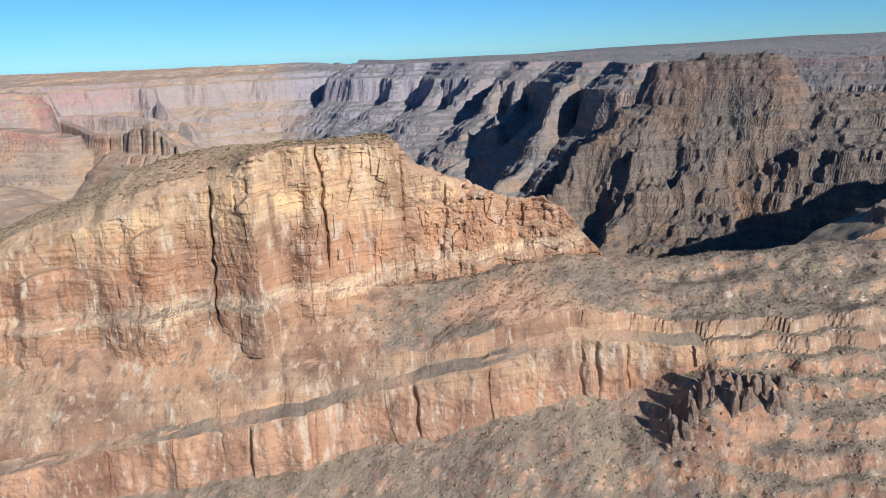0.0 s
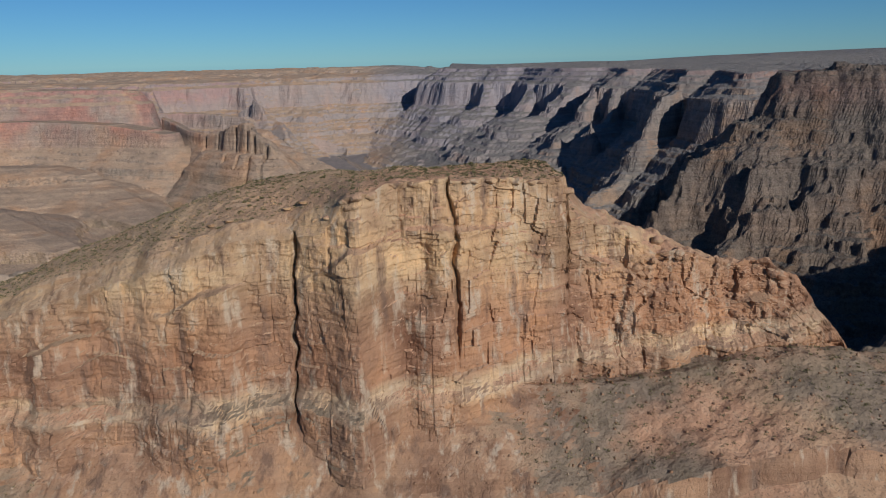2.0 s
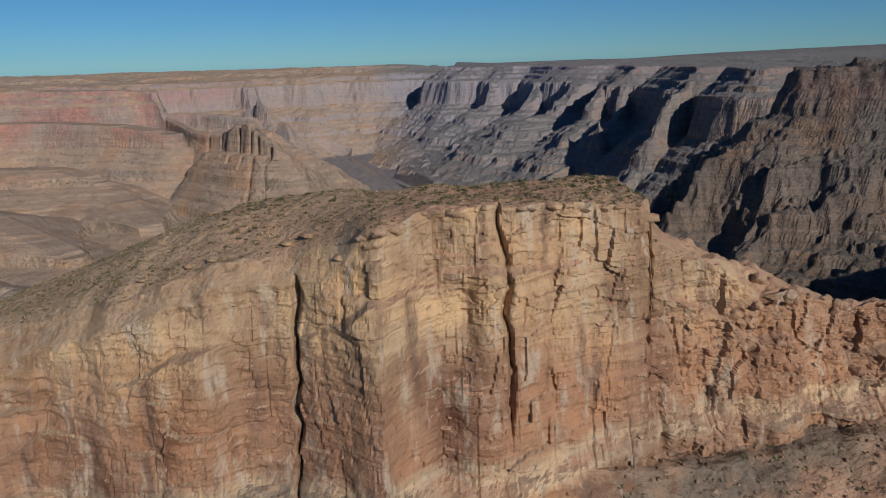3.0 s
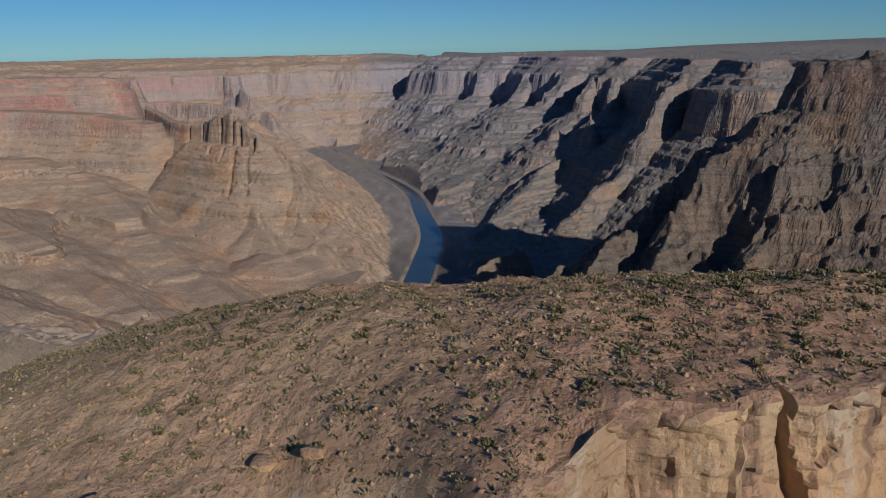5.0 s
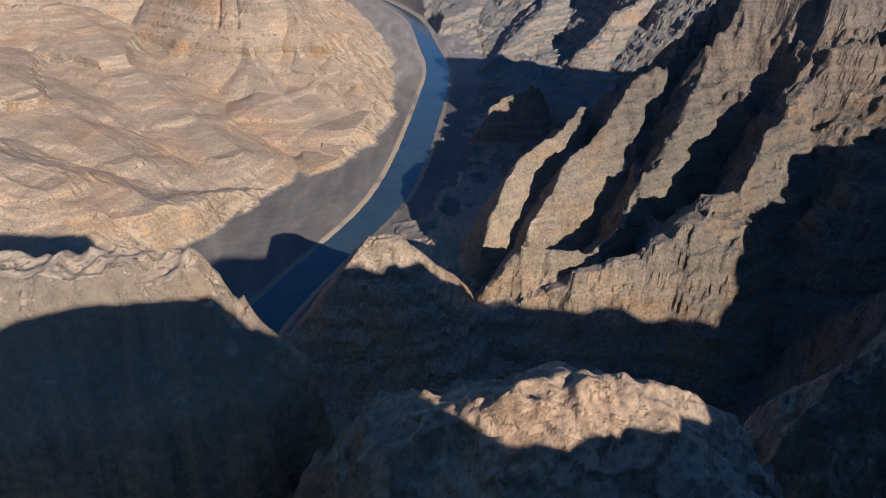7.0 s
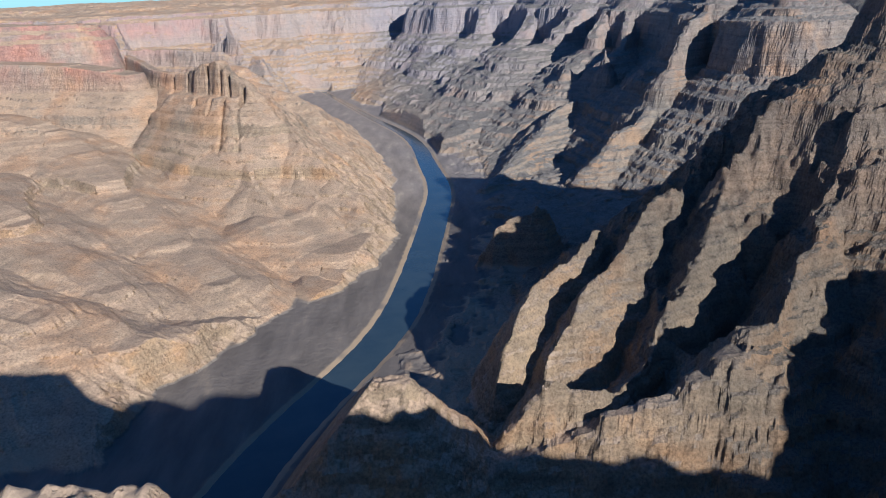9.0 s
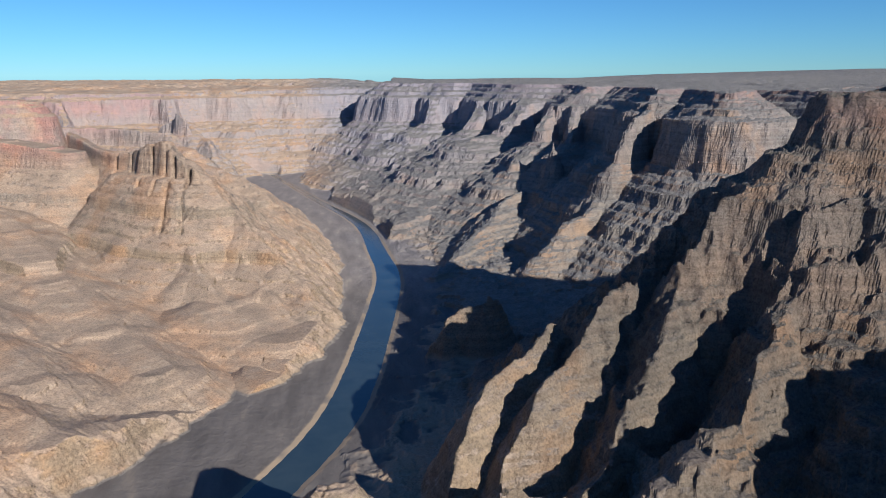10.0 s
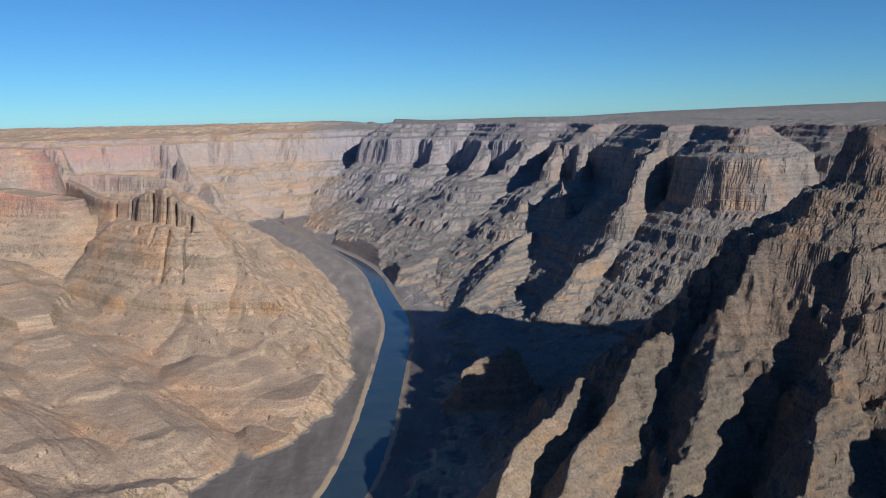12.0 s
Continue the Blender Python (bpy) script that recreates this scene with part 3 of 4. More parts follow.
def mesa_rock():
    """Buff, orange and maroon sandstone of the mesa and the red wall under it, with pale drips, dark joints, and soil where it lies flat."""
    m, t, b = material("mesa_rock", 0.92)
    z, x, y = height_of(t)
    warp = noise_tex(t, 0.06, 3)
    zz = maths(t, "ADD", z, maths(t, "MULTIPLY", maths(t, "SUBTRACT", warp, 0.5), 7.0))
    zz = maths(t, "ADD", zz, maths(t, "MULTIPLY", x, -0.055))
    fac = maths(t, "DIVIDE", maths(t, "ADD", zz, 110.0), 90.0)
    beds = ramp(t, fac, [(0.0, (0.36, 0.265, 0.205)), (0.14, (0.40, 0.275, 0.205)), (0.27, (0.40, 0.265, 0.195)), (0.36, (0.37, 0.29, 0.22)), (0.43, (0.39, 0.275, 0.20)),
                         (0.52, (0.37, 0.25, 0.18)), (0.56, (0.37, 0.25, 0.175)), (0.578, (0.55, 0.455, 0.345)), (0.60, (0.52, 0.43, 0.325)), (0.618, (0.37, 0.24, 0.17)), (0.70, (0.37, 0.24, 0.17)), (0.775, (0.46, 0.335, 0.235)), (0.82, (0.545, 0.43, 0.295)), (0.92, (0.52, 0.40, 0.275)), (1.0, (0.545, 0.43, 0.30))])
    thin = noise_tex(t, 1.0, 5, (0.03, 0.03, 0.9), 0.6)
    beds = mix(t, 0.55, beds, ramp(t, thin, [(0.32, (0.74, 0.69, 0.66)), (0.5, (1.0, 1.0, 1.0)), (0.7, (1.2, 1.18, 1.14))]), "MULTIPLY")
    blotch = noise_tex(t, 0.11, 7, (1, 1, 0.7), 0.62)
    beds = mix(t, 0.85, beds, ramp(t, blotch, [(0.34, (0.60, 0.50, 0.47)), (0.46, (0.95, 0.86, 0.80)), (0.54, (1.05, 1.0, 0.95)), (0.66, (1.30, 1.18, 1.02))]), "MULTIPLY")
    broad = noise_tex(t, 0.045, 3)
    beds = mix(t, 0.8, beds, ramp(t, broad, [(0.38, (0.62, 0.53, 0.50)), (0.5, (0.95, 0.91, 0.88)), (0.62, (1.16, 1.04, 0.90))]), "MULTIPLY")
    drips = noise_tex(t, 1.0, 6, (0.5, 0.5, 0.10), 0.6)
    drips = maths(t, "MULTIPLY", drips, maths(t, "ADD", 0.72, maths(t, "MULTIPLY", noise_tex(t, 0.13, 3), 0.5)))
    beds = mix(t, ramp(t, drips, [(0.53, (0, 0, 0)), (0.64, (0.7, 0.7, 0.7))]), beds, (0.55, 0.46, 0.36))
    stain = noise_tex(t, 1.0, 6, (0.35, 0.35, 0.05), 0.6)
    beds = mix(t, ramp(t, stain, [(0.54, (0, 0, 0)), (0.66, (0.75, 0.75, 0.75))]), beds, (0.175, 0.115, 0.09))
    vor = node(t, "ShaderNodeTexVoronoi", Scale=1.0, Randomness=1.0)
    vor.feature = "DISTANCE_TO_EDGE"
    wob = t.nodes.new("ShaderNodeVectorMath")
    wob.operation = "ADD"
    jit = node(t, "ShaderNodeTexNoise", Scale=0.5, Detail=4.0)
    t.links.new(coords(t, (1, 1, 1)), jit.inputs["Vector"])
    t.links.new(coords(t, (0.42, 0.42, 0.26)), wob.inputs[0])
    t.links.new(jit.outputs["Color"], wob.inputs[1])
    t.links.new(wob.outputs[0], vor.inputs["Vector"])
    joints = smooth(t, vor.outputs["Distance"], 0.0, 0.055)
    jmask = smooth(t, noise_tex(t, 0.25, 4), 0.45, 0.6)
    joints = maths(t, "SUBTRACT", 1.0, maths(t, "MULTIPLY", maths(t, "SUBTRACT", 1.0, joints), jmask))
    beds = mix(t, maths(t, "MULTIPLY", maths(t, "SUBTRACT", 1.0, joints), 0.12), beds, (0.16, 0.11, 0.085))
    soil_n = noise_tex(t, 0.3, 8, rough=0.7)
    soil = ramp(t, soil_n, [(0.3, (0.40, 0.24, 0.16)), (0.5, (0.53, 0.32, 0.212)), (0.72, (0.60, 0.41, 0.285))])
    low = smooth(t, maths(t, "ADD", z, maths(t, "MULTIPLY", soil_n, 16.0)), -72.0, -88.0)
    side = smooth(t, maths(t, "ADD", x, maths(t, "MULTIPLY", soil_n, 30.0)), 72.0, 100.0)
    grey = maths(t, "MAXIMUM", maths(t, "MAXIMUM", low, side), maths(t, "MULTIPLY", smooth(t, z, -52.0, -60.0), smooth(t, noise_tex(t, 0.035, 4), 0.42, 0.55)))
    soil = mix(t, grey, soil, ramp(t, soil_n, [(0.3, (0.165, 0.13, 0.10)), (0.5, (0.24, 0.19, 0.148)), (0.72, (0.33, 0.262, 0.205))]))
    tan = maths(t, "MULTIPLY", smooth(t, maths(t, "ADD", x, maths(t, "MULTIPLY", soil_n, 26.0)), 6.0, -46.0), smooth(t, z, -62.0, -52.0))
    soil = mix(t, maths(t, "MULTIPLY", tan, 0.4), soil, (0.46, 0.38, 0.265))
    grassy = noise_tex(t, 0.05, 5)
    soil = mix(t, ramp(t, grassy, [(0.42, (0.0, 0.0, 0.0)), (0.62, (0.3, 0.3, 0.3))]), soil, (0.40, 0.33, 0.21))
    pebble = noise_tex(t, 2.6, 4)
    soil = mix(t, ramp(t, pebble, [(0.57, (0, 0, 0)), (0.66, (0.65, 0.65, 0.65))]), soil, (0.17, 0.13, 0.095))
    flat = smooth(t, maths(t, "ADD", steep_of(t), maths(t, "MULTIPLY", maths(t, "SUBTRACT", noise_tex(t, 0.4, 5), 0.5), 0.4)), 0.66, 0.80)
    t.links.new(mix(t, flat, beds, soil), b.inputs["Base Color"])
    h = maths(t, "ADD", maths(t, "MULTIPLY", thin, 0.35), maths(t, "MULTIPLY", joints, 0.12))
    h = maths(t, "MULTIPLY", h, maths(t, "SUBTRACT", 1.0, flat))
    bump(t, b, maths(t, "ADD", h, noise_tex(t, 0.8, 10, rough=0.68)), 0.8, 0.9)
    return m


def river_water():
    m, t, b = material("river_water", 0.10)
    b.inputs["Specular IOR Level"].default_value = 0.5
    n = noise_tex(t, 0.02, 4)
    t.links.new(ramp(t, n, [(0.3, (0.03, 0.056, 0.08)), (0.7, (0.048, 0.075, 0.095))]), b.inputs["Base Color"])
    bump(t, b, noise_tex(t, 0.25, 4), 0.3, 0.25)
    return m


ROCK, MESA, WATER = canyon_rock(), mesa_rock(), river_water()


# ---- meshes ----
def grid_mesh(name, px, py, pz, mat, smooth_faces=False):
    rows, cols = px.shape
    me = bpy.data.meshes.new(name)
    n = rows * cols
    me.vertices.add(n)
    me.vertices.foreach_set("co", np.stack([px, py, pz], -1).astype(np.float32).ravel())
    i = np.arange(n).reshape(rows, cols)
    quads = np.stack([i[:-1, :-1], i[:-1, 1:], i[1:, 1:], i[1:, :-1]], -1).reshape(-1, 4)
    me.loops.add(quads.size)
    me.loops.foreach_set("vertex_index", quads.ravel().astype(np.int32))
    me.polygons.add(len(quads))
    me.polygons.foreach_set("loop_start", np.arange(0, quads.size, 4, dtype=np.int32))
    me.polygons.foreach_set("use_smooth", np.full(len(quads), smooth_faces))
    me.update(calc_edges=True)
    me.materials.append(mat)
    return new(name, me)


# canyon: rows of land that widen with the distance, finer near the flight
def fan(lo, hi, cols, rows):
    near = rows // 5
    far_y = np.concatenate([236 * (900 / 236.0) ** np.linspace(0, 1, near + 1)[:-1], 900 * (5230 / 900.0) ** np.linspace(0, 1, rows - near)])
    side = np.linspace(lo, hi, cols)
    gx = side[None, :] * (far_y[:, None] + 90) - 40
    gy = np.repeat(far_y[:, None], cols, 1)
    return gx, gy, land(gx, gy)


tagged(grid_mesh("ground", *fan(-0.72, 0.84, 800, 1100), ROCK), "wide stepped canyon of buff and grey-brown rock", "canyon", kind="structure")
# land beyond the view; the right side is added to throw shadow inwards
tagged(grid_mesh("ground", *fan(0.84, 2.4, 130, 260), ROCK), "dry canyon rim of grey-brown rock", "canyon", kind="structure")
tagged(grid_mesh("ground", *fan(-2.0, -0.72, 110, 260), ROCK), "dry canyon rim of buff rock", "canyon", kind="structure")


def step(v):
    v = np.clip(v, 0, 1)
    return v * v * (3 - 2 * v)


def outer_land(x, y):
    """The land behind and beside the mesa; a deep side canyon under the first part of the flight."""
    z = land(x, y) + 7 * fbm(x / 60, y / 60, 3, 97)
    hollow = step((170 - np.abs(x + 20)) / 60) * step((y + 190) / 60)
    return z * (1 - hollow) + np.minimum(z, -150 + 6 * fbm(x / 30, y / 30, 3, 98)) * hollow


def near_land(x, y):
    """The scree, the red wall and the saddle below and beside the mesa."""
    wob = 2.2 * fbm(x / 14, x * 0 + 4.1, 3, 51)
    foot = np.interp(x, (-170, -92, -64, -35, 0, 26, 57, 90, 140, 260), (-84, -70, -65, -62.3, -59, -60.5, -57, -61, -60, -60))
    foot_y = np.interp(x, (-170, -60, -20, 20, 40), (188, 182, 180, 185, 188))
    edge = np.interp(x, (-170, -86, -53, -11, 26, 52, 67, 90, 138, 260), (-99, -86, -82, -77, -69, -64, -66, -69.5, -70, -70))
    ye = np.interp(x, (-170, -60, 20, 70, 110, 260), (160, 166, 169, 166, 160, 150)) + wob
    wall = np.interp(x, (-170, -20, 30, 62, 78, 88, 110, 260), (10, 13, 15, 14, 8, 4, 3, 2))
    d = ye - y
    z = edge + (foot - edge) * np.clip((y - ye) / (foot_y - ye), 0, 1.0)
    red_ledge = np.interp(x, (-170, -40, 70, 100, 260), (3, 4.5, 6, 3, 1))
    # block joints of the red wall
    key = np.floor(x / 5.2 + 0.6 * vnoise(x / 11, x * 0, 53))
    jut = (_hash(key, key * 0, key * 0, 54) - 0.5) * 2.4
    z = z - red_ledge * step(d / 1.1) - 0.22 * np.clip(d, 0, 3.6)
    z = z - wall * step((d + 0.3 * jut - 3.0) / 2.2) - 0.60 * np.maximum(d - 4.6, 0)
    z = z + 0.5 * fbm(x / 4, y / 4, 4, 55) + 0.9 * fbm(x / 17, y / 17, 2, 56) * step((-60 - z) / 8)
    east = step((x - 60) / 30)
    z = z + east * (0.55 * np.sin(z * 1.5 + 2.5 * vnoise(x / 22, y / 22, 57)) + 0.8 * fbm(x / 8, y / 8, 3, 58)) + 5.5 * np.exp(-(((x - 82) / 15) ** 2 + ((y - 147) / 7) ** 2))
    back = land(x, y)
    w = step((y - 192) / 20)
    z = z * (1 - w) + np.minimum(back, np.interp(x, (140, 160), (-58, -20))) * w
    # run out into the land around
    rim_w = step(np.minimum(np.minimum((x + 180) / 35, (270 - x) / 35), (y - 48) / 50))
    return z * rim_w + (outer_land(x, y) - 3 * step((0.1 - rim_w) / 0.1)) * (1 - rim_w)


nx, ny = np.meshgrid(np.linspace(-180, 270, 520), np.linspace(48, 240, 300))
scree = grid_mesh("ground", nx, ny, near_land(nx, ny), MESA)
tagged(scree, "red scree slope and red rock wall below the mesa", "slope", kind="structure")

wx_, wy_ = np.meshgrid(np.linspace(-1500, 1500, 380), np.linspace(-1000, 250, 160))
wz_ = outer_land(wx_, wy_)
inside = (wx_ > -168) & (wx_ < 258) & (wy_ > 60)
behind = grid_mesh("ground", wx_, wy_, np.where(inside, wz_ - 60, wz_), ROCK)
tagged(behind, "rocky land behind and beside the mesa", "land", kind="structure")

# ---- river ----
ry = np.linspace(800, 4200, 160)
rc, rh = river_x(ry), river_half(ry) + 14
rx_ = rc[:, None] + rh[:, None] * np.linspace(-1, 1, 5)[None, :]
river = grid_mesh("water", rx_, np.repeat(ry[:, None], 5, 1), np.full((160, 5), RIVER_Z - 0.6), WATER, True)
tagged(river, "calm dark blue-green river between gravel banks", "river", kind="structure")

# ---- outstanding rock forms, each a finer mesh on the land ----
def largest_piece(q):
    """Of some faces, those of the largest connected piece."""
    if not len(q):
        return q
    used, at = np.unique(q, return_inverse=True)
    at = at.reshape(-1, 4)
    mark = np.arange(len(used))
    for _ in range(4000):
        low = mark[at].min(1)
        fresh = mark.copy()
        np.minimum.at(fresh, at.ravel(), np.repeat(low, 4))
        fresh = fresh[fresh]
        if (fresh == mark).all():
            break
        mark = fresh
    own = mark[at[:, 0]]
    names, count = np.unique(own, return_counts=True)
    return q[own == names[count.argmax()]]


def rock_form(name, pts, reach, cell, label, category, group=""):
    """The crest and flanks of one rock form: the land within reach of the crest line."""
    xs, ys = [p[0] for p in pts], [p[1] for p in pts]
    gx, gy = np.meshgrid(np.arange(min(xs) - reach, max(xs) + reach, cell), np.arange(min(ys) - reach, max(ys) + reach, cell))
    d = np.full_like(gx, 1e6)
    for (x0, y0), (x1, y1) in zip(pts, pts[1:]):
        dx, dy = x1 - x0, y1 - y0
        s = np.clip(((gx - x0) * dx + (gy - y0) * dy) / (dx * dx + dy * dy), 0, 1)
        d = np.minimum(d, np.hypot(gx - x0 - s * dx, gy - y0 - s * dy))
    gz = land(gx, gy) + 0.25 * cell + 0.5 * cell * fbm(gx / (3 * cell), gy / (3 * cell), 3, 48) - 5 * cell * step((d / reach - 0.75) / 0.25)
    keep = d < reach
    rows, cols = gx.shape
    i = np.arange(rows * cols).reshape(rows, cols)
    quads = np.stack([i[:-1, :-1], i[:-1, 1:], i[1:, 1:], i[1:, :-1]], -1)[keep[:-1, :-1] & keep[1:, 1:] & keep[:-1, 1:] & keep[1:, :-1]]
    base = float(gz.ravel()[quads].min())
    form = tagged(new(name), label, category, group)
    form.location = (sum(xs) / len(xs), sum(ys) / len(ys), base)
    # crest beds, cliff and foot, parted along the beds
    mid = gz.ravel()[quads].mean(1) + 3 * vnoise(gx.ravel()[quads[:, 0]] / 25, gy.ravel()[quads[:, 0]] / 25, 49)
    top = mid.max()
    for band, lo, hi in (("caprock", top - 0.16 * (top - base), 1e9), ("cliff", base + 0.45 * (top - base), top - 0.16 * (top - base)), ("talus", -1e9, base + 0.45 * (top - base))):
        q = largest_piece(quads[(mid >= lo) & (mid < hi)])
        if not len(q):
            continue
        used, at = np.unique(q, return_inverse=True)
        co = np.stack([gx.ravel()[used], gy.ravel()[used], gz.ravel()[used]], 1) - np.array(form.location)
        q = at.reshape(-1, 4)
        me = bpy.data.meshes.new(band)
        me.vertices.add(len(co))
        me.vertices.foreach_set("co", co.astype(np.float32).ravel())
        me.loops.add(q.size)
        me.loops.foreach_set("vertex_index", q.ravel().astype(np.int32))
        me.polygons.add(len(q))
        me.polygons.foreach_set("loop_start", np.arange(0, q.size, 4, dtype=np.int32))
        me.update(calc_edges=True)
        me.materials.append(ROCK)
        new(band, me).parent = form
    return form


FIN = "steep bedded rock fin with a lit face above the shaded gorge"
rock_form("rock_fin", [(316, 1200), (228, 1152), (150, 1030), (100, 940)], 55, 2.2, FIN, "rock fin", "rock fins above the gorge")
rock_form("rock_fin", [(190, 1228), (141, 1160), (89, 1110), (55, 1060)], 38, 2.2, FIN, "rock fin", "rock fins above the gorge")
rock_form("rock_fin", [(171, 1575), (121, 1555), (52, 1540)], 22, 2.0, FIN, "rock fin", "rock fins above the gorge")
rock_form("rock_fin", [(385, 1165), (350, 1150), (278, 1095), (228, 1055)], 45, 2.2, FIN, "rock fin", "rock fins above the gorge")
rock_form("rock_tower", [(-140, 908), (-79, 900)], 45, 1.8, "blunt buff rock tower at the end of a low ridge", "rock tower")
rock_form("rock_spire", [(-610, 2240), (-520, 2180), (-450, 2110)], 95, 3.0, "cleft grey-brown rock spire above the river", "rock spire")
rock_form("butte", [(-75, 396), (-18, 385), (40, 383)], 42, 0.9, "craggy butte with a sunlit crown in the shaded gorge", "butte")
rock_form("butte", [(578, 1245), (640, 1205), (705, 1160)], 60, 2.4, "dark blocky butte on the canyon rim", "butte")
rock_form("promontory", [(-260, 422), (-159, 425), (-100, 427)], 34, 1.0, "pale rock promontory with a sheer shaded end", "promontory")

# ---- mesa ----
FRONT_X = (-130, -100, -70.5, -59.9, -45.8, -37.5, -32.9, -28.1, -24.4, -22.7, -15.5, -6.2, 1.7, 13.8, 14.8, 18.5, 26.6, 31.8, 35.5, 43, 55.3, 59.6, 64, 66.6, 78)
FRONT_Z = (-60, -46, -37.5, -33.8, -29.6, -28.9, -28.7, -27.1, -23.1, -22.8, -21.9, -21.8, -22.1, -23.0, -29.5, -31.5, -34.6, -38.0, -37.4, -40.8, -42.2, -44.2, -48.5, -52, -66)
REAR_X = (-130, -100, -90, -72, -55, -40, -20, 13, 17, 22, 62, 78)
REAR_Z = (-62, -46, -41, -34.5, -29, -26.6, -26.0, -25.4, -29, -33, -50, -66)
CREST_X = (-130, -100, -71, -58, -47, -35, -15, 12, 15, 20, 40, 78)
CREST_Z = (-61, -44, -33, -28, -24.9, -22.9, -21.9, -21.9, -25.5, -31, -40, -66)


def mesa_surface(x, part_rows):
    """Cross-sections of the mesa from its foot in front, over the top, to its foot behind."""
    zf, zr = np.interp(x, FRONT_X, FRONT_Z), np.interp(x, REAR_X, REAR_Z)
    zf = zf + 0.5 * vnoise(x / 3.0, x * 0, 61) + 0.5 * vnoise(x / 9.0, x * 0, 62)
    base = np.interp(x, (-130, -92, -64, -35, 0, 26, 57, 80), (-84, -77, -72, -70, -66, -66, -61, -70)) - 2
    yf = np.interp(x, (-130, -100, -60, -40, -30, -23, -16, -6, 4, 12, 18, 40, 60, 78), (193, 188, 185, 183.5, 182, 180.5, 185.5, 185.5, 188.5, 191, 195, 197, 198, 203)) + 1.4 * fbm(x / 12, x * 0, 3, 63)
    yr = np.interp(x, (-130, -90, -60, -47, 7, 16, 24, 60, 78), (203, 213, 219, 222, 220, 214, 211, 207, 204)) + 1.0 * fbm(x / 6, x * 0, 3, 64)
    yr = np.maximum(yr, yf + 2)
    n_cliff, n_top, n_back = part_rows
    ys, zs = [], []
    rough = np.interp(x, (14, 22, 60), (1.0, 1.5, 1.35))
    for v in np.linspace(0, 1, n_cliff) ** 1.0:
        z = base + (zf - base) * v
        drop = zf - z
        # three tiers parted by ledges, each with its own upright blocks
        rel = drop + 1.1 * vnoise(x / 7, x * 0, 65) + 0.03 * x
        tier = (rel > 8.5) * 1.0 + (rel > 25)
        width = np.where(tier < 1, 4.4, np.where(tier < 2, 6.4, 3.6))
        key = np.floor(x / width + 0.8 * vnoise(x / 9, z / 30, 66) + tier * 31.7)
        block = (_hash(key, tier, key * 0, 67) - 0.5) * np.where(tier < 1, 1.0, 0.6)
        edge_ = np.abs((x / width + 0.8 * vnoise(x / 9, z / 30, 66)) % 1.0 - 0.5) * 2
        joint = np.clip((edge_ - 0.93) / 0.07, 0, 1) * 0.35 * (vnoise(x / 5, z / 7, 68) > 0.15)
        ledges = -2.3 * np.clip(0.5 + 0.9 * vnoise(x / 8, x * 0, 81), 0.12, 1) * step((rel - 7.9) / 0.7) - 2.3 * step((z + 56.5 - 0.055 * x + 1.2 * vnoise(x / 9, x * 0, 82)) / -2.2) - 0.4 * step((rel - 24) / 1.5) - 0.6 * step((rel - 31) / 1.2) - 0.085 * np.maximum(drop, 0)
        bed = 0.16 * vnoise(z / 0.8 + 0.03 * x, x / 25, 69) + 0.10 * vnoise(z / 0.33, x / 6, 70)
        # broken faces: blocks of two sizes, set in uneven courses
        chips = 0
        for wide, tall, jut, seed in ((5.2, 4.4, 0.9, 83), (2.3, 1.7, 0.5, 84), (0.9, 0.7, 0.2, 88)):
            cz = z / tall + 0.9 * vnoise(x / (2.2 * wide), z / (2 * tall), seed)
            row = np.floor(cz)
            cx = x / wide + 7.3 * _hash(row, row * 0, row * 0, seed) + 0.7 * vnoise(x / (2 * wide), z / (3 * tall), seed + 5)
            col = np.floor(cx)
            lean = 1.5 * (_hash(col, row, row * 0, seed + 11) - 0.5) * (cx - col - 0.5) + 1.3 * (_hash(col, row, row * 0, seed + 12) - 0.5) * (cz - row - 0.5)
            chips = chips + jut * (_hash(col, row, row * 0, seed + 9) - 0.5 + lean) * np.clip(0.75 + vnoise(x / 11, z / 9, seed + 3), 0.25, 1)
        lump = chips + 0.55 * fbm(x / 9, z / 7, 3, 71) + 0.18 * fbm(x / 1.5, z / 1.2, 3, 72) + 0.3 * np.abs(fbm(x / 3.5, z / 5, 2, 80))
        crack = 2.6 * np.exp(-((x + 35.6 - 1.3 * fbm(z / 7, x * 0, 3, 73)) / (0.4 + 0.25 * vnoise(z / 3, x * 0, 85))) ** 2) * step((rel + 1) / 2) * step((42 - rel) / 8)
        crack = crack + 2.2 * np.exp(-((x + 7.2 - 0.03 * drop - 0.6 * fbm(z / 6, x * 0, 3, 74)) / (0.38 + 0.22 * vnoise(z / 3, x * 0, 86))) ** 2) * step((34 - rel) / 8)
        crack = crack + 3.0 * np.exp(-((x + 12.0) / 1.8) ** 2) * np.exp(-((rel - 15) / 6.5) ** 2)
        crack = crack + 1.8 * np.exp(-((x - 16.2) / 0.6) ** 2) * np.exp(-((rel - 27) / 5) ** 2)
        soft = step((-22 - x) / 12)
        near_rim = step((drop - 2.4 * soft) / 1.2)
        brow = soft * np.maximum(2.6 - drop, 0) * 1.1
        y = yf + brow + ledges + (block * near_rim + joint * near_rim + bed * near_rim + lump * (0.3 + 0.7 * near_rim)) * rough + crack
        ys.append(y)
        zs.append(z + 0.12 * fbm(x / 0.9, z / 0.9, 2, 75))
    rim_y = ys[-1]
    even_rim = sum(np.interp(np.minimum(x + k, 13), FRONT_X, FRONT_Z) for k in (-2, 2, 6, 10, 14)) / 5
    even_rim = np.where(x > 13, zf, even_rim)
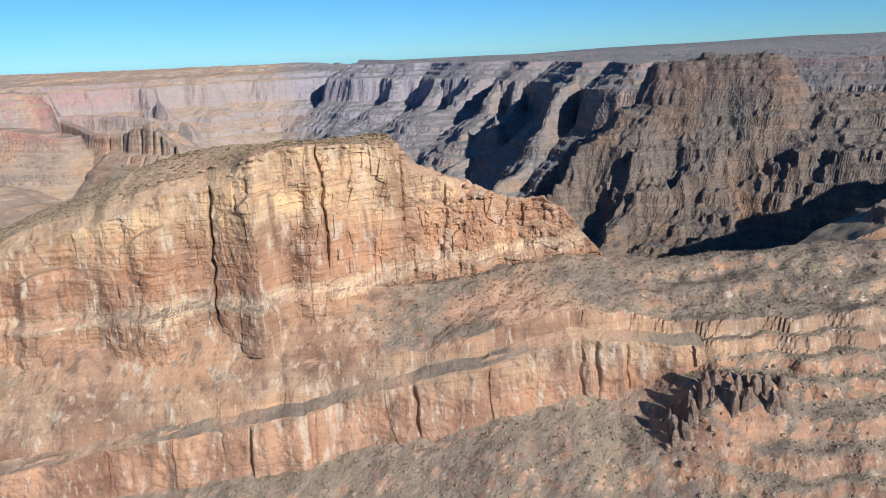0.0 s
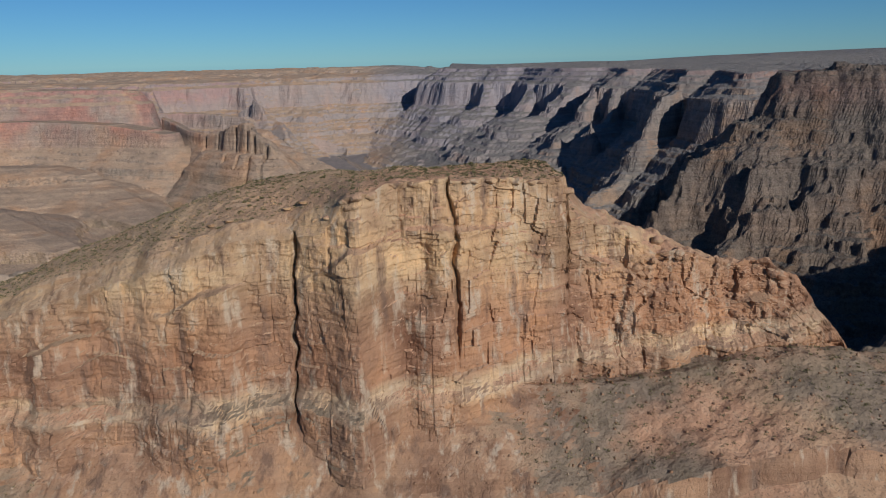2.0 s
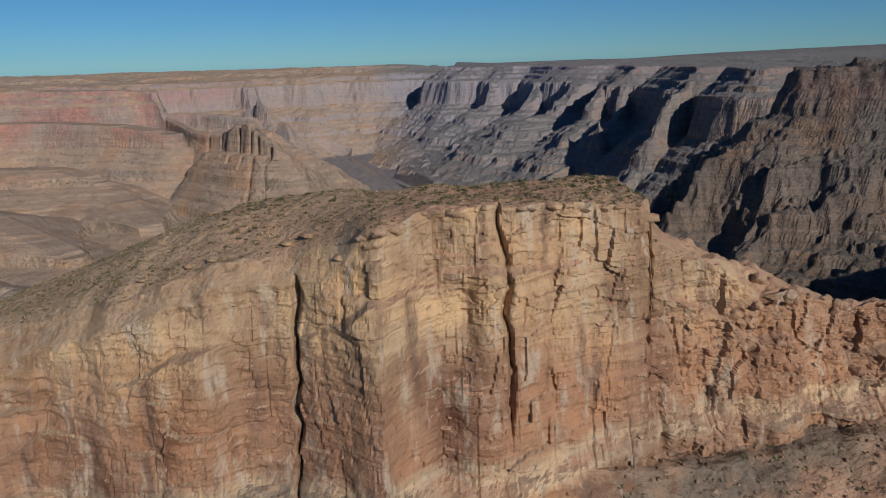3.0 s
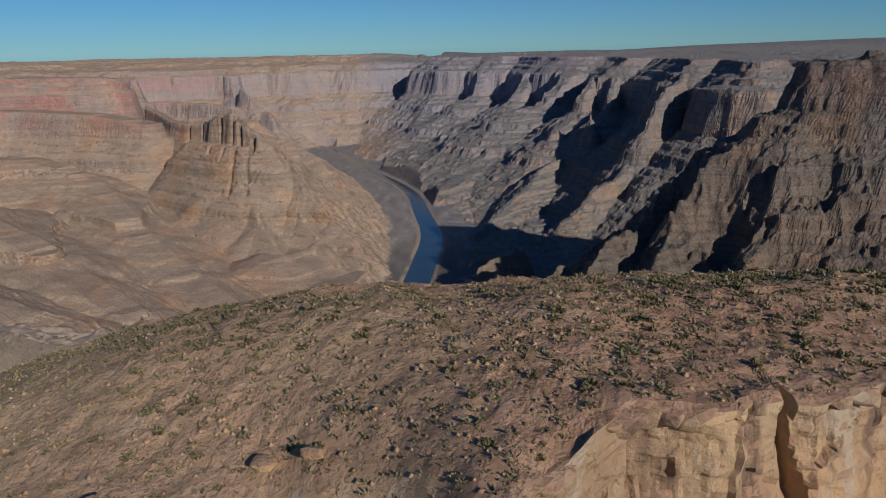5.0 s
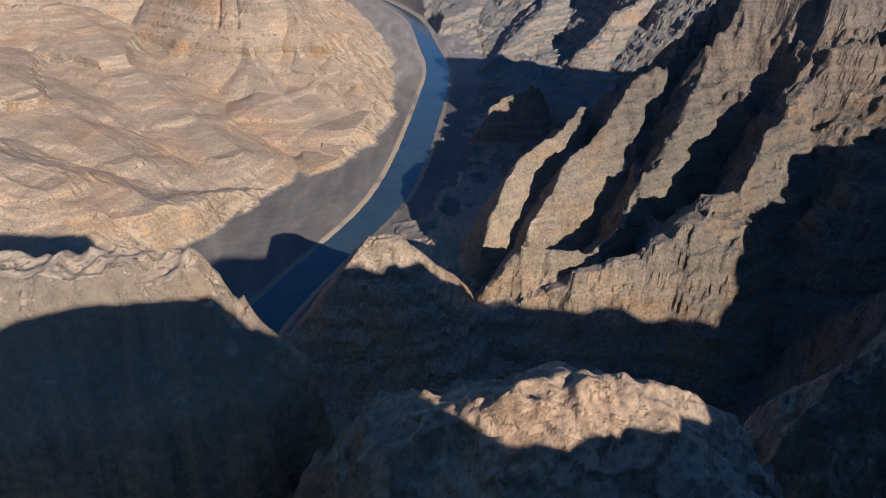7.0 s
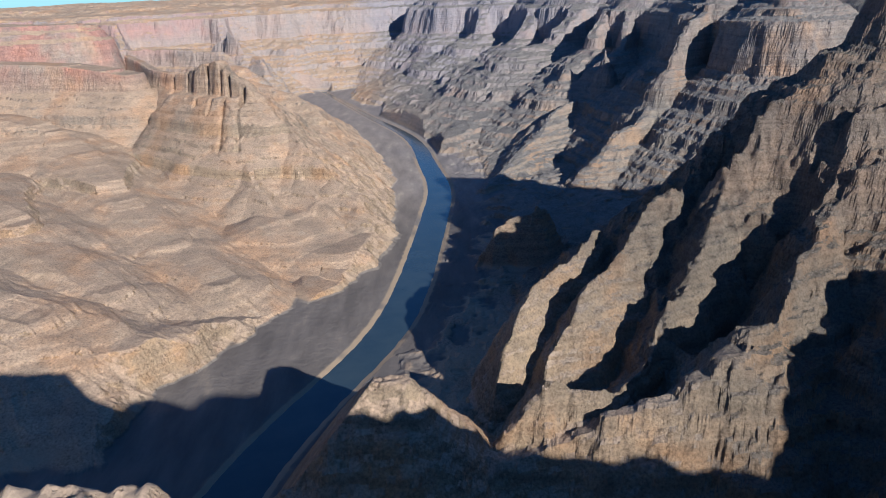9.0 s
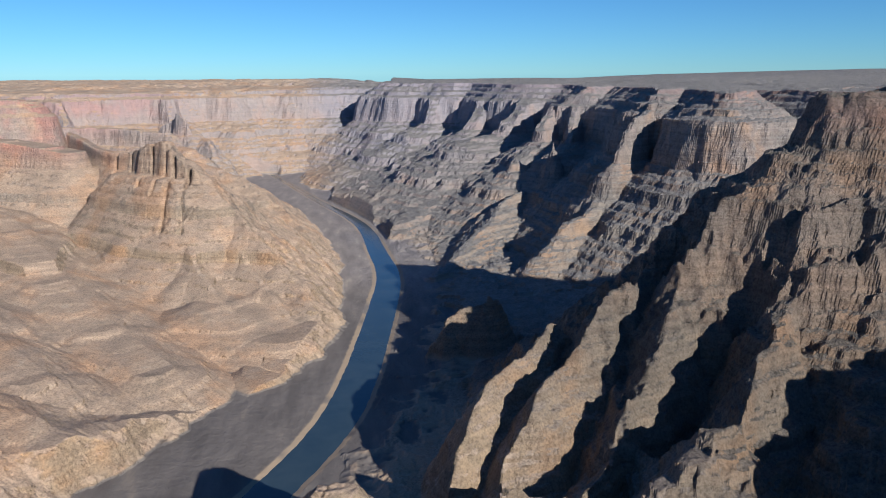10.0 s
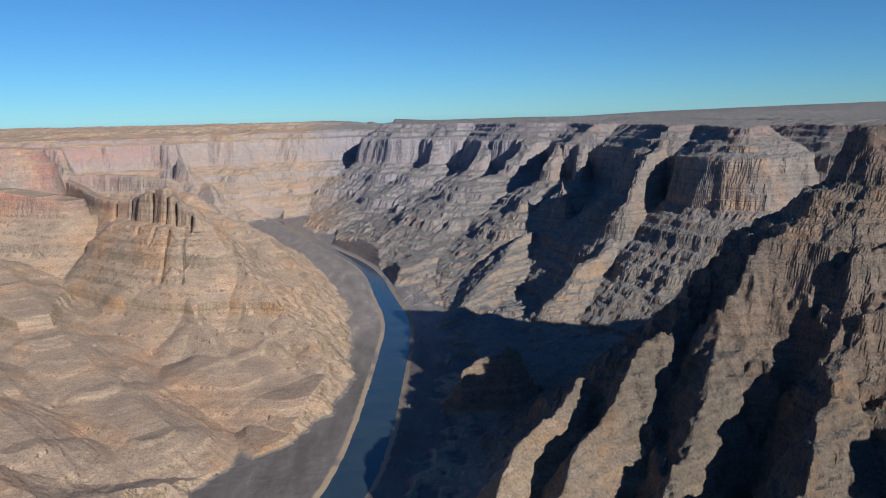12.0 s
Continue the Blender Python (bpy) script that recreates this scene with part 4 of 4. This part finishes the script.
    for v in np.linspace(0, 1, n_top + 1)[1:]:
        y = rim_y + (yr - rim_y) * v
        zc = np.maximum(np.interp(x, CREST_X, CREST_Z), 0.5 * (zf + zr))
        a_, b_ = step(v / 0.5), step((v - 0.5) / 0.5)
        zv = even_rim + (zf - even_rim) * math.exp(-14 * v)
        z = (zv + (zc - zv) * a_) * (v < 0.5) + (zc + (zr - zc) * b_) * (v >= 0.5) + 0.16 * fbm(x / 1.6, y / 1.6, 3, 76) + 0.35 * fbm(x / 9, y / 9, 2, 77)
        z = z + np.interp(x, (14, 24), (0.0, 1.0)) * 1.1 * fbm(x / 3.4, y / 3.4, 3, 78)
        ys.append(y)
        zs.append(z)
    for v in np.linspace(0, 1, n_back + 1)[1:]:
        z = zs[n_cliff + n_top - 1] * (1 - v) + (-140) * v
        y = yr + 11 * v + 1.6 * fbm(x / 6, z / 9, 3, 79) * min(1, v * 8)
        ys.append(y)
        zs.append(z)
    ys, zs = np.array(ys), np.array(zs)
    return np.repeat(x[None, :], len(ys), 0) + 0.0 * ys, ys, zs


def thing(name, label, category, group="", kind="", at=(0, 0, 0)):
    ob = new(name)
    ob.location = at
    return tagged(ob, label, category, group, kind)


def under(ob, parent, label=""):
    ob.parent = parent
    ob.matrix_parent_inverse = Matrix.Translation(parent.location).inverted()
    return tagged(ob, label)


mx = np.concatenate([np.arange(-128, -72, 0.5), np.arange(-72, 66, 0.27), np.arange(66, 77, 0.5)])
N_CLIFF, N_TOP, N_BACK = 190, 70, 34
MSX, MSY, MSZ = mesa_surface(mx, (N_CLIFF, N_TOP, N_BACK))
mesa = thing("mesa", "flat-topped buff and red sandstone mesa with sheer cracked cliffs", "mesa", at=(-20, 205, -70))
for name, lo, hi, label in (("cliff_face", 0, N_CLIFF, "sunlit cracked sandstone cliff in tiers"), ("summit", N_CLIFF - 1, N_CLIFF + N_TOP, "reddish soil with low scrub"),
                            ("rear_cliff", N_CLIFF + N_TOP - 1, N_CLIFF + N_TOP + N_BACK, "shaded cliff above the gorge")):
    under(grid_mesh(name, MSX[lo:hi], MSY[lo:hi], MSZ[lo:hi], MESA), mesa, label)

# ---- red wall under the mesa ----
def wall_line(x):
    """Brow of the red wall: place, height and foot."""
    edge = np.interp(x, (-170, -86, -53, -11, 26, 52, 67, 90, 138, 260), (-99, -86, -82, -77, -69, -64, -66, -69.5, -70, -70))
    ledge = np.interp(x, (-170, -40, 70, 100, 260), (3, 4.5, 6, 3, 1))
    ye = np.interp(x, (-170, -60, 20, 70, 110, 260), (160, 166, 169, 166, 160, 150)) + 2.2 * fbm(x / 14, x * 0 + 4.1, 3, 51)
    fall = np.interp(x, (-170, -20, 30, 62, 78, 88), (10, 13, 15, 14, 8, 2))
    return ye - 4.4, edge - ledge - 0.9, fall


rwx = np.arange(-140, 86, 0.3)
ye_, top_, fall_ = wall_line(rwx)
wys, wzs = [], []
for v in np.linspace(-0.12, 1.25, 70):
    z = top_ - fall_ * np.clip(v, 0, 2)
    slab = np.floor(rwx / 11 + 0.7 * vnoise(rwx / 17, z / 40, 91))
    face = (_hash(slab, slab * 0, slab * 0, 92) - 0.5) * 1.6 + 0.8 * fbm(rwx / 9, z / 9, 4, 93) + 0.22 * fbm(rwx / 1.6, z / 1.6, 3, 94)
    clefts = 0
    for cx, wide, deep in ((12.5, 0.5, 2.0), (58.5, 0.8, 2.2), (66.5, 0.6, 1.8), (-34, 0.4, 1.0), (-28, 0.4, 1.2), (55, 0.35, 1.0), (-62, 0.5, 1.2)):
        clefts = clefts + deep * np.exp(-((rwx - cx - 0.8 * vnoise(z / 4, rwx * 0 + cx, 95)) / wide) ** 2)
    back = 5.0 * max(0.0, -v / 0.12)
    wys.append(ye_ + face * min(1, max(0, v * 9 + 0.3)) + clefts * min(1, max(0, v * 6)) - 0.9 * v + back)
    wzs.append(z + 0.25 * fbm(rwx / 3, rwx * 0 + v * 3, 3, 96) + (0.5 * back if back else 0))
red_wall = grid_mesh("cliff", np.repeat(rwx[None, :], 70, 0), np.array(wys), np.array(wzs), MESA)
tagged(red_wall, "smooth orange-red rock wall with a few dark clefts", "cliff", kind="structure")

# ---- loose rocks ----
def rock_mesh(name, seed, sx, sy, sz, blocky=0.5, mat=MESA):
    """An angular block with worn edges and chipped faces."""
    bm = bmesh.new()
    bmesh.ops.create_icosphere(bm, subdivisions=2, radius=1.0)
    rng = random.Random(seed)
    cuts = [(Vector((rng.uniform(-1, 1), rng.uniform(-1, 1), rng.uniform(-0.7, 1))).normalized(), rng.uniform(0.55, 0.85)) for _ in range(9)]
    for v in bm.verts:
        c = v.co.copy()
        cube = c / max(abs(c.x), abs(c.y), abs(c.z)) * 0.8
        c = c.lerp(cube, blocky)
        for n, d in cuts:
            over = c.dot(n) - d
            if over > 0:
                c -= n * over
        c += c.normalized() * 0.07 * noise.noise(c * 2.3 + Vector((seed, 0, 0)))
        v.co = Vector((c.x * sx, c.y * sy, c.z * sz))
    me = bpy.data.meshes.new(name)
    bm.to_mesh(me)
    bm.free()
    me.materials.append(mat)
    return me


rnd = random.Random(7)
SLABS = [rock_mesh("caprock_block", 20 + k, 1.0, 0.8, 0.55, 0.93) for k in range(5)]
CHUNKS = [rock_mesh("rock", 40 + k, 1.0, 0.85, 0.75, 0.55) for k in range(6)]


def spot(me, name, parent, at, size, tilt=12, label=""):
    ob = new(name, me)
    ob.matrix_basis = pose(*at, rnd.uniform(-tilt, tilt), rnd.uniform(-tilt, tilt), rnd.uniform(0, 360)) @ Matrix.Diagonal((size, size * rnd.uniform(0.8, 1.2), size * rnd.uniform(0.75, 1.15), 1))
    if parent:
        ob.parent = parent
        ob.matrix_parent_inverse = Matrix.Translation(parent.location).inverted()
    return tagged(ob, label)


# blocks along the brow of the mesa, with gaps between them
rim = N_CLIFF - 1
u = -58.0
while u < 14.5:
    size = rnd.uniform(0.9, 1.9) * (0.75 if u < -24 else 0.9)
    i = int(np.argmin(np.abs(mx - u)))
    spot(rnd.choice(SLABS), "caprock_block", mesa, (u, MSY[rim, i] + 0.35, MSZ[rim, i] - 0.35 * size), size, 6)
    if u < -26 and rnd.random() < 0.25:
        spot(rnd.choice(SLABS), "caprock_block", mesa, (u + 0.6, MSY[rim, i] + 2.2, MSZ[rim + 8, i] + 0.1 * size), size * 0.9, 6)
    u += size * rnd.uniform(1.25, 2.3)
# broken shoulder of the mesa
cols = np.where((mx > 17) & (mx < 64))[0]
for k in range(150):
    i, j = int(rnd.choice(cols)), int(N_CLIFF * rnd.uniform(0.45, 1.0))
    size = rnd.choice((0.3, 0.4, 0.5, 0.7, 0.9, 1.3))
    spot(rnd.choice(CHUNKS), "rock", mesa, (MSX[j, i], MSY[j, i] + 0.25 * size, MSZ[j, i]), size, 40)


# boulders fallen on the scree
def ground_z(px, py):
    return float(near_land(np.array([px]), np.array([py]))[0])


n_boulder = 0
while n_boulder < 90:
    bx, by = rnd.uniform(-95, 150), rnd.uniform(105, 184)
    size = rnd.choice((0.4, 0.5, 0.6, 0.8, 1.1))
    if size > 1.0 and n_boulder % 3:
        continue
    bz = ground_z(bx, by)
    if abs(ground_z(bx, by + 1) - bz) > 1.2 or abs(ground_z(bx, by - 1.5) - bz) > 1.8:
        continue
    b = spot(rnd.choice(CHUNKS), "boulder", None, (bx, by, bz + 0.15 * size), size, 30)
    tagged(b, "angular red-brown boulder lying on the scree", "boulder", "boulders on the scree")
    n_boulder += 1

# the balanced boulder on the mesa's shoulder
i = int(np.argmin(np.abs(mx - 33)))
tagged(spot(CHUNKS[1], "boulder", None, (33, MSY[rim + 10, i] + 1, MSZ[rim + 10, i] + 1.0), 1.6, 5), "large rounded red boulder on the mesa's broken shoulder", "boulder")


# ---- pinnacles at the head of the side gully ----
PINS = [rock_mesh("rock_pinnacle", 70 + k, 1.0, 0.85, 3.2, 0.8, ROCK) for k in range(5)]
for k in range(30):
    f = k / 29
    px, py = 71 + 29 * f + rnd.uniform(-1.2, 1.2), 149 - 4 * f + rnd.uniform(-4.5, 3.5)
    p = new("rock_pinnacle", rnd.choice(PINS))
    s_ = rnd.uniform(1.0, 1.8)
    p.matrix_basis = pose(px, py, ground_z(px, py) + 0.6, rnd.uniform(-9, 9), rnd.uniform(-9, 9), rnd.uniform(0, 360)) @ Matrix.Diagonal((s_, s_, s_ * rnd.uniform(0.75, 1.2), 1))
    tagged(p, "upright grey-brown rock pinnacle on the scree", "pinnacle", "pinnacles at the gully head")
for k in range(34):
    px, py = 84 + rnd.gauss(0, 11), 143 + rnd.gauss(0, 5)
    size = rnd.uniform(0.4, 1.1)
    tagged(spot(rnd.choice(CHUNKS), "boulder", None, (px, py, ground_z(px, py) + 0.1 * size), size, 30), "angular grey-brown boulder below the pinnacles", "boulder", "boulders on the scree")


# ---- desert scrub ----
def leaf_material(name, dark, light):
    m, t, b = material(name, 0.85)
    info = t.nodes.new("ShaderNodeObjectInfo")
    geo = t.nodes.new("ShaderNodeNewGeometry")
    both = maths(t, "FRACT", maths(t, "ADD", info.outputs["Random"], geo.outputs["Random Per Island"]))
    t.links.new(ramp(t, both, [(0.0, dark), (1.0, light)]), b.inputs["Base Color"])
    return m


SAGE = leaf_material("sage_leaves", (0.125, 0.115, 0.062), (0.27, 0.235, 0.135))
GREEN = leaf_material("green_leaves", (0.085, 0.082, 0.043), (0.175, 0.16, 0.085))
STRAW = leaf_material("dry_grass", (0.22, 0.17, 0.095), (0.34, 0.27, 0.16))


def shrub_arrays(seed, blades, flat):
    """Leafy blades that spread from one root: vertices and triangles."""
    rng = np.random.RandomState(seed)
    co, tri = [], []
    for k in range(blades):
        az, el = rng.uniform(0, 2 * np.pi), np.arcsin(rng.uniform(0.08, 1.0))
        out = np.array([np.cos(az) * np.cos(el), np.sin(az) * np.cos(el), np.sin(el) * flat])
        tip = out * rng.uniform(0.35, 0.62)
        mid = out * rng.uniform(0.12, 0.34)
        across = np.cross(out, rng.normal(size=3))
        across /= np.linalg.norm(across) + 1e-9
        w = rng.uniform(0.05, 0.11)
        n = len(co)
        co += [mid - across * w, mid + across * w, tip + across * w * 0.8, tip - across * w * 0.7 + np.array([0, 0, 0.03])]
        tri += [(n, n + 1, n + 2), (n, n + 2, n + 3)]
    return np.array(co), np.array(tri)


FORMS = [shrub_arrays(100 + k, 46, f) for k, f in enumerate((0.85, 0.7, 1.0, 0.75, 0.9))]


def mesh_of(name, co, tri, mat):
    me = bpy.data.meshes.new(name)
    me.vertices.add(len(co))
    me.vertices.foreach_set("co", co.astype(np.float32).ravel())
    me.loops.add(tri.size)
    me.loops.foreach_set("vertex_index", tri.ravel().astype(np.int32))
    me.polygons.add(len(tri))
    me.polygons.foreach_set("loop_start", np.arange(0, tri.size, 3, dtype=np.int32))
    me.update(calc_edges=True)
    me.materials.append(mat)
    return me


def scatter(name, places, mat, label, category):
    """One mesh of many small plants: rows of x, y, z, size."""
    rng = np.random.RandomState(len(places))
    all_co, all_tri, n = [], [], 0
    for x, y, z, size in places:
        co, tri = FORMS[rng.randint(len(FORMS))]
        keep = tri[: 2 * rng.randint(9, 16)]
        a = rng.uniform(0, 2 * np.pi)
        c, s = np.cos(a) * size, np.sin(a) * size
        all_co.append(np.stack([co[:, 0] * c - co[:, 1] * s + x, co[:, 0] * s + co[:, 1] * c + y, co[:, 2] * size + z - 0.03], 1))
        all_tri.append(keep + n)
        n += len(co)
    return tagged(new(name, mesh_of(name, np.concatenate(all_co), np.concatenate(all_tri), mat)), label, category, kind="stuff")


def on_top(lo, hi):
    """A random place on the mesa's top."""
    while True:
        px = rnd.uniform(lo, hi)
        i = int(np.argmin(np.abs(mx - px)))
        j = N_CLIFF + int(rnd.uniform(0.02, 0.99) * N_TOP)
        j = min(j, N_CLIFF + N_TOP - 1)
        green = noise.noise((px * 0.05, MSY[j, i] * 0.05, 3.0))
        return MSX[j, i], MSY[j, i], MSZ[j, i], green


near_forms = [mesh_of("desert_shrub", *FORMS[k], m) for k in range(5) for m in (SAGE, GREEN)]
for k in range(300):
    x, y, z, g = on_top(-52, 12)
    green = g > 0.15 or rnd.random() < 0.2
    ob = new("desert_shrub", near_forms[2 * rnd.randrange(5) + green])
    size = rnd.uniform(0.45, 1.0) * (1.2 if green else 1.0)
    ob.matrix_basis = pose(x, y, z - 0.04, 0, 0, rnd.uniform(0, 360)) @ Matrix.Diagonal((size, size, size * rnd.uniform(0.7, 1.0), 1))
    tagged(ob, "low green desert shrub on red soil" if green else "low grey-green sagebrush on red soil", "shrub", "shrubs on the mesa top")

spots = [on_top(-118, 16) for _ in range(5900)]
small = [on_top(-118, 16) for _ in range(4600)]
scatter("low_scrub", [(x, y, z, rnd.uniform(0.2, 0.42)) for x, y, z, g in small], SAGE, "small brown-green tufts all over the mesa top", "scrub")
scatter("sagebrush", [(x, y, z, rnd.uniform(0.35, 0.95)) for x, y, z, g in spots[:3000]], SAGE, "grey-green sagebrush scattered over the mesa top", "scrub")
scatter("dry_grass", [(x, y, z, rnd.uniform(0.25, 0.55)) for x, y, z, g in spots[3000:4300]], STRAW, "dry straw-coloured grass tufts on the mesa top", "grass")
scatter("green_scrub", [(x, y, z, rnd.uniform(0.4, 1.0)) for x, y, z, g in spots[4300:] if g > -0.05], GREEN, "green scrub in hollows of the mesa top", "scrub")
sx_, sy_ = np.array([rnd.uniform(-140, 230) for _ in range(16000)]), np.array([rnd.uniform(92, 205) for _ in range(16000)])
sz_ = near_land(sx_, sy_)
slope_ = np.abs(near_land(sx_, sy_ + 1.0) - sz_)
ok_ = (slope_ < 0.95) & (np.abs(near_land(sx_, sy_ - 2.0) - sz_) < 1.9)
talus = [(a, b, c, rnd.uniform(0.4, 1.1)) for a, b, c in zip(sx_[ok_], sy_[ok_], sz_[ok_])]
scatter("sagebrush", talus[: len(talus) * 2 // 3], SAGE, "grey-green sagebrush scattered over the scree", "scrub")
scatter("green_scrub", talus[len(talus) * 2 // 3:], GREEN, "dark green scrub scattered over the scree", "scrub")

# small stones, too many to count
def stones(name, places, label):
    rng = np.random.RandomState(5)
    base = np.array([(1, 0, 0), (-1, 0, 0), (0, 1, 0), (0, -1, 0), (0, 0, 1), (0, 0, -0.4)], float)
    faces = np.array([(0, 2, 4), (2, 1, 4), (1, 3, 4), (3, 0, 4), (2, 0, 5), (1, 2, 5), (3, 1, 5), (0, 3, 5)])
    co, tri = [], []
    for k, (x, y, z, size) in enumerate(places):
        c = base * size * rng.uniform(0.6, 1.2, (6, 3))
        a = rng.uniform(0, 6.28)
        c = np.stack([c[:, 0] * np.cos(a) - c[:, 1] * np.sin(a), c[:, 0] * np.sin(a) + c[:, 1] * np.cos(a), c[:, 2]], 1)
        co.append(c + (x, y, z))
        tri.append(faces + 6 * k)
    return tagged(new(name, mesh_of(name, np.concatenate(co), np.concatenate(tri), MESA)), label, "stones", kind="stuff")


stones("stones", [(x, y, z, rnd.uniform(0.08, 0.28)) for x, y, z, g in (on_top(-115, 16) for _ in range(3500))], "small red-brown stones strewn over the mesa top")
qx, qy = np.array([rnd.uniform(-120, 180) for _ in range(5000)]), np.array([rnd.uniform(95, 200) for _ in range(5000)])
qz = near_land(qx, qy)
stones("rubble", [(a, b, c, rnd.uniform(0.15, 0.5)) for a, b, c in zip(qx, qy, qz)], "broken rubble strewn over the red scree")
